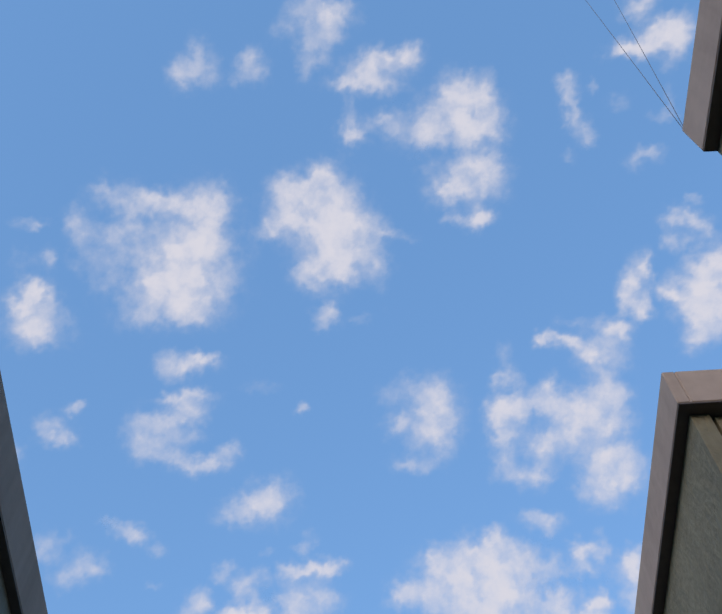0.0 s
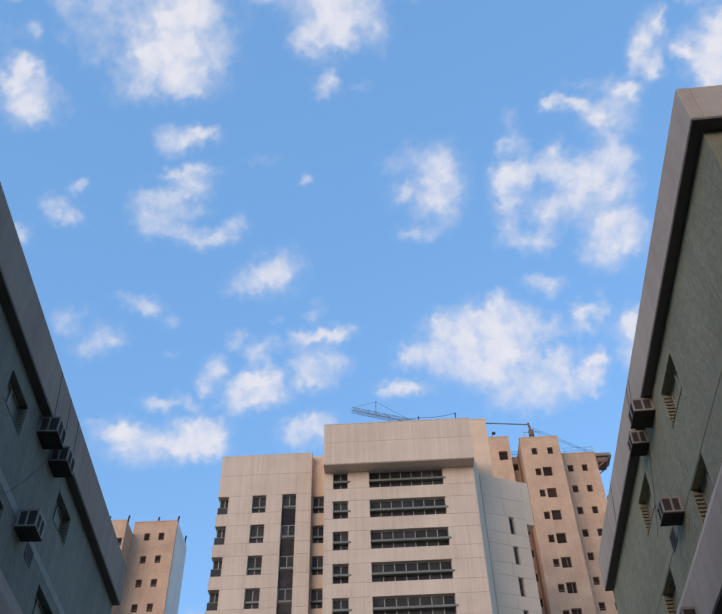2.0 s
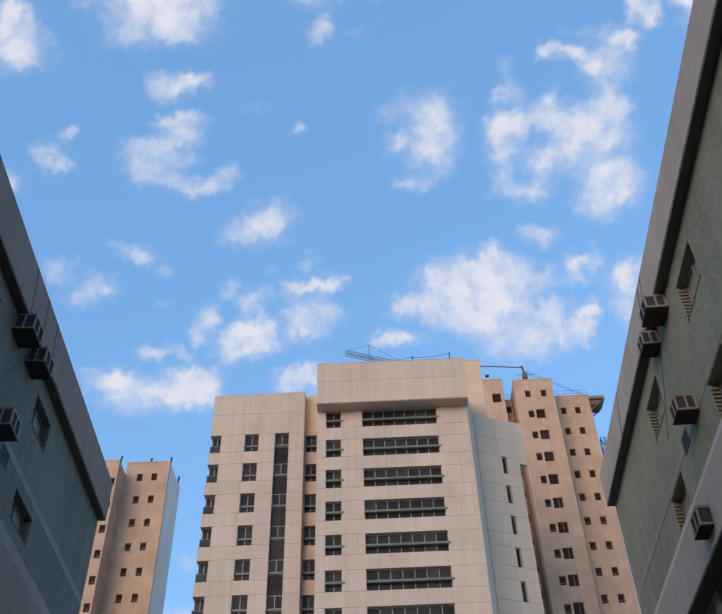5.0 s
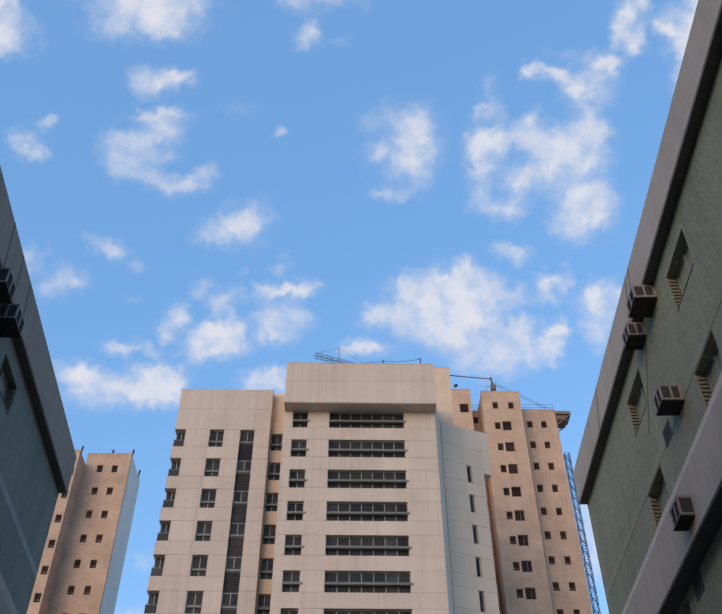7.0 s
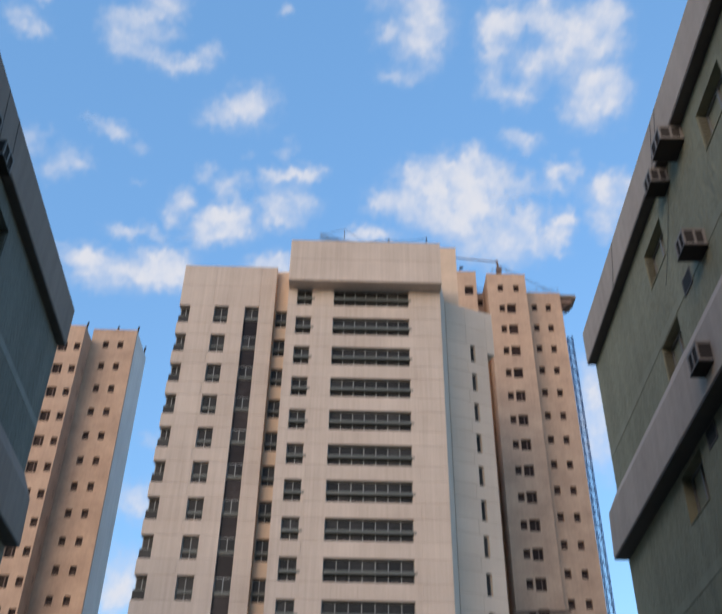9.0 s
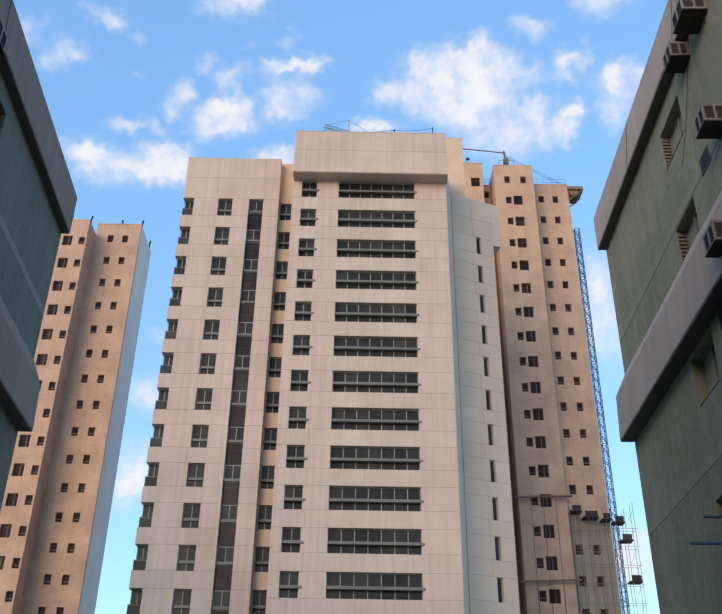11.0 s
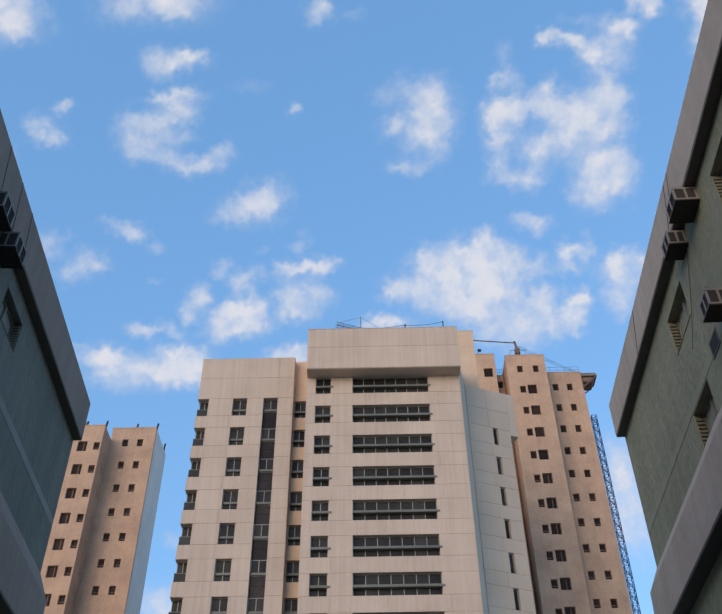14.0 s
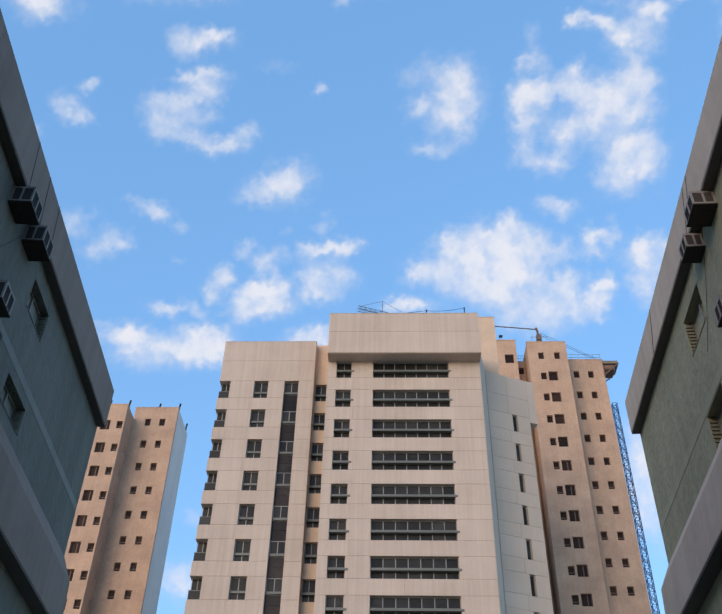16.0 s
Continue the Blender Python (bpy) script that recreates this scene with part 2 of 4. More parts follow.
def window_set(width, height, lights, ledge, ledge_out, sill_z, over=0.0, name="window"):
    """Meshes of one window kind: frame with mullions, one pane mesh, the projecting ledge across it."""
    f = 0.06
    bm = boxes((0, width, 0.0, 0.08, 0, f), (0, width, 0.0, 0.08, height - f, height), (0, f, 0.0, 0.08, f, height - f), (width - f, width, 0.0, 0.08, f, height - f))
    if sill_z:
        box(bm, f, width - f, 0.01, 0.07, sill_z - 0.04, sill_z + 0.04)
    for i in range(1, lights):
        x = width * i / lights
        box(bm, x - 0.035, x + 0.035, -0.005, 0.075, f, height - f)
    frame_mesh = mesh_of(bm, "window_frame", FRAME_GREY)
    step = width / lights
    pane_mesh = mesh_of(boxes((0.035, step - 0.035, 0.03, 0.05, f, height - f)), "pane", GLASS)
    ledge_mesh = None
    if ledge:
        bm = boxes((0, width + over, -ledge_out, 0.02, sill_z - 0.11, sill_z + 0.09), bevel=0.02)
        box(bm, 0.05, width + over - 0.05, -ledge_out + 0.06, 0.02, sill_z + 0.09, sill_z + 0.14)
        ledge_mesh = mesh_of(bm, "ledge", FRAME_GREEN)
    return frame_mesh, pane_mesh, step, lights, ledge_mesh


def put_window(kind, x, y, z, parent, m=None):
    frame_mesh, pane_mesh, step, lights, ledge_mesh = kind
    w = new("window", frame_mesh)
    w.parent = parent
    w.matrix_local = (m or Matrix()) @ Matrix.Translation((x, y, z))
    for i in range(lights):
        p = new("pane", pane_mesh)
        p.parent = w
        p.location = (i * step, 0, 0)
    if ledge_mesh:
        s = new("ledge", ledge_mesh)
        s.parent = w
        tagged(s, "green-grey projecting metal ledge")
    return w


def hung(parent, x0, x1, cuts, z0, z1, y, m=None):
    """A course of panels from x0 to x1, split at the cuts."""
    marks = [x0, *[c for c in cuts if x0 < c < x1], x1]
    for a, b in zip(marks, marks[1:]):
        panel(a, b, z0, z1, y, m, parent)


# front face between the recess and the turned flank
holes = [(-3.54, -2.13, z - HIGH, z) for z in ROWS] + [(-0.1, 6.98, z - HIGH, z) for z in ROWS]
part("wall", pierced_wall(-4.4, 9.95, 0, 56.0, holes, 0.0, 0.7), JOINT, tower)
wide = window_set(7.08, HIGH, 7, True, 0.38, 0.78, over=0.22)
small = window_set(1.41, HIGH, 2, True, 0.38, 0.78, over=0.25)
for k, z in enumerate(ROWS):
    put_window(wide, -0.1, 0.3, z - HIGH, tower)
    put_window(small, -3.54, 0.3, z - HIGH, tower)
    for a, b in ((-4.4, -3.54), (-2.13, -0.1), (6.98, 9.95)):
        hung(tower, a, b, (), z - HIGH, z, 0.0)
    low = ROWS[k + 1] if k + 1 < FLOORS else 1.6
    hung(tower, -4.4, 9.95, (-1.9, 2.6 + 1.7 * (k % 2), 7.6), low, z - HIGH, 0.0)
hung(tower, -4.4, 9.95, (-1.9, 2.6, 7.6), 0.05, 1.6, 0.0)

# penthouse that hangs over the front
part("penthouse", boxes((-4.36, 10.0, -1.4, 6.0, 54.52, 59.36), (-4.36, 10.0, -1.45, -1.38, 59.36, 59.42)), STONE, tower)
part("penthouse_soffit", boxes((-4.3, 9.94, -1.34, 0.0, 54.49, 54.52)), STONE, tower, "plain stone-coloured soffit under the penthouse")
for a, b in ((-4.36, 10.0),):
    panel(a, b, 57.1, 59.36, -1.4)
    panel(a, b, 54.55, 57.1, -1.4)
part("roof_block", boxes((9.9, 12.55, 5.8, 10.6, 44.0, 65.05), (9.9, 12.58, 5.77, 10.6, 65.05, 65.13)), BOUNCE_PEACH, tower, "plain rendered stair block beside the penthouse, bounce glow in its colour")
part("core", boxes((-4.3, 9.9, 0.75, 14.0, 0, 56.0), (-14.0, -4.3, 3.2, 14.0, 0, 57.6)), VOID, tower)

# narrow recess between wing and front
WING, RECESS, WING_HIGH = 1.7, 2.6, 1.98
rec_tops = [53.77 - FLOOR * k for k in range(16)]
holes = [(-5.72, -4.62, z - 1.95, z) for z in rec_tops]
part("recess_wall", pierced_wall(-5.9, -4.4, 0, 58.66, holes, RECESS, 0.5), BOUNCE_PEACH, tower)
slim = window_set(1.1, 1.95, 2, True, 0.25, 0.7)
for z in rec_tops:
    put_window(slim, -5.72, RECESS + 0.26, z - 1.95, tower)

# wing with a glazed stair strip and open corners
LEFT_EDGE, RIGHT_EDGE, WING_TOP = -14.88, -5.8, 58.4
tops = [53.55 - FLOOR * k for k in range(16)]
holes = [(-11.5, -10.17, z - WING_HIGH, z) for z in tops] + [(-8.6, -7.26, 3.0, 53.55)] + [(LEFT_EDGE - 0.05, -13.83, z - WING_HIGH, z) for z in tops]
part("wing_wall", pierced_wall(LEFT_EDGE, RIGHT_EDGE, 0, WING_TOP, holes, WING, 0.7), JOINT, tower)
part("wing_side", boxes((RIGHT_EDGE - 0.04, RIGHT_EDGE + 0.02, WING + 0.01, RECESS, 0, WING_TOP - 0.04)), BOUNCE_PEACH, tower)
part("wing_roof", boxes((LEFT_EDGE, RIGHT_EDGE, WING + 0.7, 11.5, WING_TOP - 1.0, WING_TOP - 0.04), (LEFT_EDGE - 0.02, RIGHT_EDGE, WING - 0.03, WING + 0.75, WING_TOP, WING_TOP + 0.06)), STONE, tower)
wing_window = window_set(1.33, WING_HIGH, 2, True, 0.1, 0.72)
stair_window = window_set(1.34, 1.45, 2, True, 0.12, 0.16)
strip_mesh = mesh_of(boxes((0.0, 1.34, 0.0, 0.05, 0.0, 0.98), (0.0, 1.34, 0.0, 0.05, 1.0, 1.85)), "spandrel_pane", GLASS_SPANDREL)
corner_glass = mesh_of(boxes((0, 0.95, 0, 0.04, 0, 0.74), (0.0, 0.04, 0.04, 2.6, 0, 0.74)), "balustrade", GLASS_CORNER)
corner_rail = mesh_of(boxes((-0.02, 0.97, -0.02, 0.06, 0.74, 0.8), (-0.02, 0.06, 0.06, 2.6, 0.74, 0.8)), "rail", FRAME_GREEN)
corner_window = window_set(1.0, WING_HIGH, 2, False, 0, 0)
side_band = mesh_of(boxes((0, 0.3, 0, 3.0, 0, FLOOR - WING_HIGH)), "side_band", STONE)
for k, z in enumerate(tops):
    put_window(wing_window, -11.5, WING + 0.27, z - WING_HIGH, tower)
    put_window(stair_window, -8.6, WING + 0.32, z - 1.45, tower)
    if z > 6.0:
        s = part("spandrel_pane", strip_mesh, None, tower, "dark brown spandrel glass")
        s.location = (-8.6, WING + 0.34, z - 3.3)
    for a, b in ((-13.83, -11.5), (-10.17, -8.6), (-7.26, RIGHT_EDGE)):
        hung(tower, a, b, (), z - WING_HIGH, z, WING)
    low = z - FLOOR if k < 15 else 0.6
    hung(tower, LEFT_EDGE, -8.6, (-11.7,), low, z - WING_HIGH, WING)
    hung(tower, -7.26, RIGHT_EDGE, (), low, z - WING_HIGH, WING)
    b = part("balustrade", corner_glass, None, tower, "low balustrade at an open corner")
    b.location = (LEFT_EDGE + 0.07, WING + 0.06, z - WING_HIGH)
    r = part("rail", corner_rail, None, b)
    put_window(corner_window, LEFT_EDGE + 0.12, WING + 0.5, z - WING_HIGH, tower)
    e = part("side_band", side_band, None, tower)
    e.location = (LEFT_EDGE, WING + 0.7, z - FLOOR)
part("corner_wall", boxes((-13.96, -13.83, WING + 0.7, 11.5, 0, WING_TOP - 1.0), (LEFT_EDGE + 0.05, -13.9, WING + 3.4, 11.5, 0, WING_TOP - 1.0)), STONE, tower)
part("top_side", boxes((LEFT_EDGE, LEFT_EDGE + 0.3, WING + 0.7, WING + 3.9, 53.55, WING_TOP - 1.0)), STONE, tower)
for a, b in ((LEFT_EDGE, -11.7), (-11.7, -7.26), (-7.26, RIGHT_EDGE)):
    panel(a, b, 53.55, 56.0, WING)
    panel(a, b, 56.0, WING_TOP, WING)

# turned flank at the other end of the front, light painted in, with slit windows
TURN, FLANK_TOP, SLIT = 22.0, 57.05, 1.95
flank = pose(10.98, 4.78, 0, 0, 0, TURN)
slit_tops = [52.5 - FLOOR * k for k in range(16)]
slits = [(2.6, 3.12, z - SLIT, z) for z in slit_tops]
part("flank_wall", pierced_wall(0.0, 4.5, 0, FLANK_TOP, slits, 0.0, 0.6), FLANK_LIT_STONE, tower).matrix_local = flank
part("flank_head", boxes((4.5, 5.35, -0.03, 2.2, 52.0, FLANK_TOP)), FLANK_LIT_STONE, tower).matrix_local = flank
part("flank_corner", boxes((0.0, 4.83, 0.0, 0.6, 0, FLANK_TOP - 0.1), bevel=0.02), FLANK_LIT_STONE, tower, "narrow cheek between the clad front and the turned flank, light put in its colour").matrix_local = pose(9.96, 0.02, 0, 0, 0, 78.1)
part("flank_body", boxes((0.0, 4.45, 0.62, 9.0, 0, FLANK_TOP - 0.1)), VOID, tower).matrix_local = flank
part("flank_end", boxes((4.45, 4.5, 0.6, 9.0, 0, FLANK_TOP - 0.1)), FLANK_LIT_STONE, tower).matrix_local = flank
slit = window_set(0.52, SLIT, 1, False, 0, 0)
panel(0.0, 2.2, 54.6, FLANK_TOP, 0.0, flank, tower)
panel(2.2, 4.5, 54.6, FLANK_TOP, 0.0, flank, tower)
for k, z in enumerate(slit_tops):
    low = z - SLIT
    put_window(slit, 2.6, 0.2, low, tower, flank)
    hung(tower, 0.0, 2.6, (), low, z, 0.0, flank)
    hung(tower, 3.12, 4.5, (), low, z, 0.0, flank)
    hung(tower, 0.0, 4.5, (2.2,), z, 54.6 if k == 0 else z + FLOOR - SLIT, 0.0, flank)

# mast arm and roof clutter above the penthouse
def lattice(length, w, bay, bar_w, material, name, parent, label=""):
    """A square lattice beam along z with diagonal bracing."""
    bm = bmesh.new()
    c = ((-w / 2, -w / 2), (w / 2, -w / 2), (w / 2, w / 2), (-w / 2, w / 2))
    for x, y in c:
        bar(bm, (x, y, 0), (x, y, length), bar_w * 1.3)
    steps = int(length / bay)
    for i in range(steps + 1):
        z = i * bay
        for j in range(4):
            a, b = c[j], c[(j + 1) % 4]
            bar(bm, (*a, z), (*b, z), bar_w)
            if i < steps:
                lo, hi = ((a, b) if i % 2 else (b, a))
                bar(bm, (*lo, z), (*hi, z + bay), bar_w)
    return part(name, bm, material, parent, label)


crane = thing("tower_crane", pose(8.2, 34.0, 0), "grey lattice tower crane standing behind the beige tower", "crane")
lattice(87.2, 1.2, 1.5, 0.09, STEEL, "mast", crane)
boom = lattice(12.4, 0.62, 0.8, 0.05, STEEL, "boom", crane)
boom.matrix_local = look((0, 0, 87.3), (-12.0, 0, 91.3)) @ pose(0, 0, 0, 180, 0, 0)
bm = bmesh.new()
bar(bm, (-8.0, 0, 89.6), (-8.0, 0, 92.6), 0.12, 6)
part("post", bm, STEEL, crane)
bm = bmesh.new()
bar(bm, (-8.0, 0, 92.6), (-11.6, 0, 91.5), 0.05), bar(bm, (-8.0, 0, 92.6), (-2.5, 0, 88.3), 0.05)
part("stay", bm, STEEL, crane)
for x, h in ((-3.6, 0.4), (5.07, 0.85), (8.76, 1.15)):
    aerial = thing("roof_aerial", pose(x, -1.0, 59.36), "thin steel aerial pole on the penthouse roof edge", "aerial", "aerials on the penthouse roof")
    bm = bmesh.new()
    bar(bm, (0, 0, 0), (0, 0, h), 0.1, 8), bar(bm, (-0.1, 0, h * 0.8), (0.1, 0, h * 0.8), 0.05)
    part("pole", bm, METAL_DARK, aerial)


# ---- plain windows of the two rendered towers ----
def small_window(w, h, mullion, frame_mat):
    f = 0.06
    rows = [(0, w, 0, 0.07, 0, f), (0, w, 0, 0.07, h - f, h), (0, f, 0, 0.07, f, h - f), (w - f, w, 0, 0.07, f, h - f)]
    if mullion == "upright":
        rows.append((w * 0.62 - 0.05, w * 0.62 + 0.05, -0.01, 0.06, f, h - f))
    if mullion == "level":
        rows.append((f, w - f, -0.01, 0.06, h * 0.34 - 0.05, h * 0.34 + 0.05))
    return mesh_of(boxes(*rows), "window", frame_mat), mesh_of(boxes((f, w - f, 0.03, 0.05, f, h - f)), "pane", GLASS_BROWN)


def set_small(kind, x, y, z, parent):
    w = new("window", kind[0])
    w.parent = parent
    w.location = (x, y, z)
    p = new("pane", kind[1])
    p.parent = w


TINY = small_window(0.72, 1.05, "level", FRAME_BROWN)
OPENING = small_window(0.72, 1.05, "", FRAME_BROWN)
DOUBLE = small_window(1.15, 1.4, "upright", FRAME_BROWN)
SQUARE = small_window(1.15, 1.4, "", FRAME_BROWN)


def bay(parent, x0, x1, y, top, columns, first, count, depth, material, end=None, bare=0.0):
    """A tower bay: pierced front, sides and roof; columns are (x, width, height, kinds)."""
    holes = []
    for x, w, h, pick in columns:
        for k in range(count):
            z = first - 3.25 * k
            if pick(k) is not None and z - h / 2 > 0.4:
                hh = 1.05 if pick(k) in (TINY, OPENING) else h
                ww = 0.72 if pick(k) in (TINY, OPENING) else w
                holes.append((x - ww / 2, x + ww / 2, z - hh / 2, z + hh / 2))
                set_small(pick(k), x - ww / 2, y + 0.24, z - hh / 2, parent)
    if bare:
        part("wall", pierced_wall(x0, x1, 0, bare, [h for h in holes if h[3] < bare], y, 0.4), BLOCK, parent, "bare grey-brown blockwork not yet rendered")
    part("wall", pierced_wall(x0, x1, bare, top, [h for h in holes if h[2] > bare], y, 0.4), material, parent)
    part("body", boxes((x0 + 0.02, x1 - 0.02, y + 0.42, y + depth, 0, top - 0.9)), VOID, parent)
    part("side_wall", boxes((x0, x0 + 0.3, y + 0.4, y + depth, 0, top)), material, parent)
    part("side_wall", boxes((x1 - 0.3, x1, y + 0.4, y + depth, 0, top)), end or material, parent)
    part("coping", boxes((x0 - 0.03, x1 + 0.03, y - 0.03, y + 0.43, top, top + 0.12)), material, parent)


tower_b = thing("apartment_tower", pose(0, 0, 0), "unfinished ochre rendered apartment tower with small windows", "apartment tower")
always = lambda kind: (lambda k: kind)  # noqa: E731
bay(tower_b, 19.1, 24.1, 24.0, 76.45, [(20.77, 0.72, 1.05, lambda k: OPENING if k < 5 else TINY), (22.8, 0.72, 1.05, lambda k: OPENING if k == 0 else None), (21.95, 1.15, 1.4, lambda k: None if k == 0 else SQUARE if k < 5 else DOUBLE)], 74.2, 23, 14.0, OCHRE)
bay(tower_b, 24.1, 29.1, 26.5, 75.45, [(25.5, 0.72, 1.05, lambda k: OPENING if k < 5 else TINY), (27.35, 0.72, 1.05, lambda k: OPENING if k < 5 else TINY)], 73.07, 23, 12.0, OCHRE, bare=30.9)
bay(tower_b, 17.85, 19.1, 27.5, 75.9, [(18.62, 0.72, 1.05, always(OPENING))], 74.4, 22, 8.0, OCHRE)
bay(tower_b, 12.5, 17.85, 25.0, 77.55, [(16.85, 1.15, 1.4, lambda k: SQUARE if k == 0 else None)], 74.5, 3, 10.0, OCHRE)

tower_a = thing("apartment_tower", pose(0.5, 0, -0.35), "slender ochre rendered apartment tower with small paired windows", "apartment tower")
bay(tower_a, -37.6, -31.75, 24.0, 66.9, [(-34.05, 1.15, 1.4, always(DOUBLE)), (-32.3, 0.72, 1.05, always(TINY))], 63.9, 20, 9.0, OCHRE)
bay(tower_a, -31.75, -26.2, 27.0, 68.5, [(-29.85, 0.72, 1.05, lambda k: OPENING if k == 0 else TINY), (-28.0, 0.72, 1.05, lambda k: OPENING if k == 0 else TINY)], 66.3, 21, 6.3, OCHRE, SKY_LIT_SIDE)
SLOT = small_window(0.42, 0.8, "", FRAME_BROWN)
for k in range(19):
    w = new("window", SLOT[0])
    w.parent = tower_a
    w.matrix_local = pose(-31.745, 26.0, 61.3 - 3.25 * k, 0, 0, 90)
    p = new("pane", SLOT[1])
    p.parent = w
    p.location = (0, -0.02, 0)
for x, y, z in ((-34.4, 25.0, 66.9), (-31.95, 25.0, 66.9), (-29.0, 28.0, 68.5), (-26.4, 28.0, 68.5), (-26.35, 32.6, 68.5)):
    post = thing("roof_post", pose(x + 0.5, y, z - 0.23), "short dark lamp post on the tower roof edge", "post", "posts on the tower roof")
    bm = bmesh.new()
    bar(bm, (0, 0, 0), (0, 0, 0.8), 0.2, 6), bar(bm, (0, 0, 0.75), (0.06, -0.03, 1.2), 0.24, 6)
    part("stem", bm, METAL_DARK, post)
far_block = thing("apartment_building", pose(0, 0, 0), "ochre rendered block behind the slender tower", "apartment building")
part("body", boxes((-62, -51.0, 60, 74, 0, 99.0), (-61, -51.8, 61, 73, 99.0, 99.6)), OCHRE, far_block)

flood = thing("floodlight", pose(16.0, 25.2, 77.67), "small black floodlight on a bent stem at the roof edge", "lamp")
bm = bmesh.new()
bar(bm, (-0.35, 0, 0), (-0.05, 0, 0.6), 0.06, 8)
part("stem", bm, METAL_DARK, flood)
bm = bmesh.new()
box(bm, -0.2, 0.28, -0.16, 0.16, 0.58, 0.92, bevel=0.06)
part("head", bm, METAL_DARK, flood)

# ---- building works on the unfinished tower ----
arm = thing("roof_derrick", pose(21.2, 26.0, 76.3), "rusty roof derrick with a long steel arm and stays", "crane")
bm = bmesh.new()
bar(bm, (0, 0, -0.5), (0, 0, 2.6), 0.5, 8), box(bm, -0.32, 0.32, -0.3, 0.3, 2.0, 2.9), bar(bm, (0, 0, 2.9), (-0.2, 0, 4.2), 0.3, 8)
part("post", bm, RUST, arm)
bm = bmesh.new()
bar(bm, (-0.1, 0, 3.95), (-8.6, 0, 4.85), 0.16, 6)
part("arm", bm, RUST, arm)
bm = bmesh.new()
for k in range(2):
    bar(bm, (0.2, 0, 3.4 - 0.4 * k), (8.0, 1.5, -0.2 - 0.3 * k), 0.05)
for z in (0.6, 1.5, 2.4):
    bar(bm, (-1.0, -0.3, z), (1.0, -0.3, z), 0.06)
bar(bm, (-1.0, -0.3, 0), (-1.0, -0.3, 2.6), 0.06), bar(bm, (1.0, -0.3, 0), (1.0, -0.3, 2.6), 0.06)
part("stays", bm, STEEL, arm)

for x0, x1, y, z in ((24.3, 29.0, 26.8, 75.55), (17.9, 19.3, 27.6, 76.0)):
    rail = thing("roof_guard_rail", pose(x0, y, z), "makeshift steel guard rail along the unfinished roof edge", "rail", "guard rails of the works")
    bm = bmesh.new()
    for h in (0.55, 1.05):
        bar(bm, (0, 0, h), (x1 - x0, 0, h), 0.04)
    for i in range(6):
        bar(bm, ((x1 - x0) * i / 5, 0, 0), ((x1 - x0) * i / 5, 0, 1.1), 0.05)
    part("rails", bm, STEEL if x0 > 20 else BLUE, rail)

deck = thing("suspended_platform", pose(29.05, 27.2, 73.3), "brown cantilevered work platform on the tower edge", "platform")
part("deck", boxes((0, 2.1, -0.8, 1.6, 1.5, 1.66), (0, 2.0, -0.8, -0.7, 1.66, 1.95)), TIMBER, deck)
for y in (-0.7, 1.5):
    bm = bmesh.new()
    bar(bm, (0, y, -0.3), (2.0, y, 1.5), 0.16), bar(bm, (0.05, y, -0.6), (0.05, y, 1.6), 0.16), bar(bm, (1.2, y, 0.5), (1.2, y, 1.5), 0.1)
    part("bracket", bm, RUST, deck)
part("tarpaulin", boxes((0.1, 1.6, -0.66, 1.4, 0.6, 1.45), bevel=0.15), RUST, deck)

mast = thing("hoist_mast", pose(30.45, 29.5, 0), "tall blue lattice hoist mast standing beside the tower", "mast")
lattice(70.5, 0.62, 0.75, 0.07, BLUE, "mast_lattice", mast)
for k in range(8):
    bm = bmesh.new()
    bar(bm, (-2.0, -2.2, 6 + 8.5 * k), (0, 0, 6 + 8.5 * k), 0.07)
    part("tie", bm, STEEL, mast)

scaffold = thing("scaffold", pose(24.6, 25.0, 0), "dense pole scaffold round the lower storeys of the unfinished tower", "scaffold")
for i in range(8):
    bm = bmesh.new()
    for y in (0.2, 1.2):
        bar(bm, (i * 0.95, y, 0), (i * 0.95 + 0.05 * math.sin(i), y, 31.6 + 0.8 * math.sin(i * 2.1)), 0.055, 6)
    part("standard", bm, TIMBER, scaffold)
for k in range(16):
    bm = bmesh.new()
    for y in (0.2, 1.2):
        bar(bm, (-0.2, y, 1.9 * k + 1), (6.9, y, 1.9 * k + 1), 0.045)
    for i in range(0, 8, 2):
        bar(bm, (i * 0.95, 0.2, 1.9 * k + 1), (i * 0.95 + 0.9, 0.2, 1.9 * k + 2.9), 0.035)
    part("ledger", bm, TIMBER, scaffold)
for x, z, w in ((0.1, 31.2, 1.2), (1.4, 30.6, 1.6), (3.3, 30.4, 1.0), (4.5, 30.1, 1.2), (5.0, 28.2, 1.3), (5.4, 24.0, 1.3)):
    part("board", boxes((x, x + w, 0.1, 1.3, z, z + 0.12), (x + 0.2, x + w - 0.1, 0.12, 0.18, z + 0.12, z + 0.7)), METAL_DARK, scaffold, "dark work platform with toe board")
cradle_rail = thing("cradle_beam", pose(18.6, 23.2, 0), "long steel beams slung across the ochre bay", "beam")
for k, z in enumerate((32.0, 23.4)):
    bm = bmesh.new()
    bar(bm, (0, 0, z), (6.0, 0, z + 0.25), 0.2), bar(bm, (0, 0.5, z + 0.1), (6.0, 0.5, z + 0.3), 0.12)
    for i in range(5):
        bar(bm, (0.3 + i * 1.3, 0.2, 8), (0.3 + i * 1.3, 0.2, z), 0.06)
    part("beam", bm, RUST, cradle_rail)

# ---- low buildings on both sides of the lane ----
SET_BACK = 0.21
# heights: parapet top, its underside, band at the wall, band edge, band underside, string courses
RIGHT_HEIGHTS = (15.03, 14.07, 10.8, 10.12, 9.06, 11.56, 6.95)
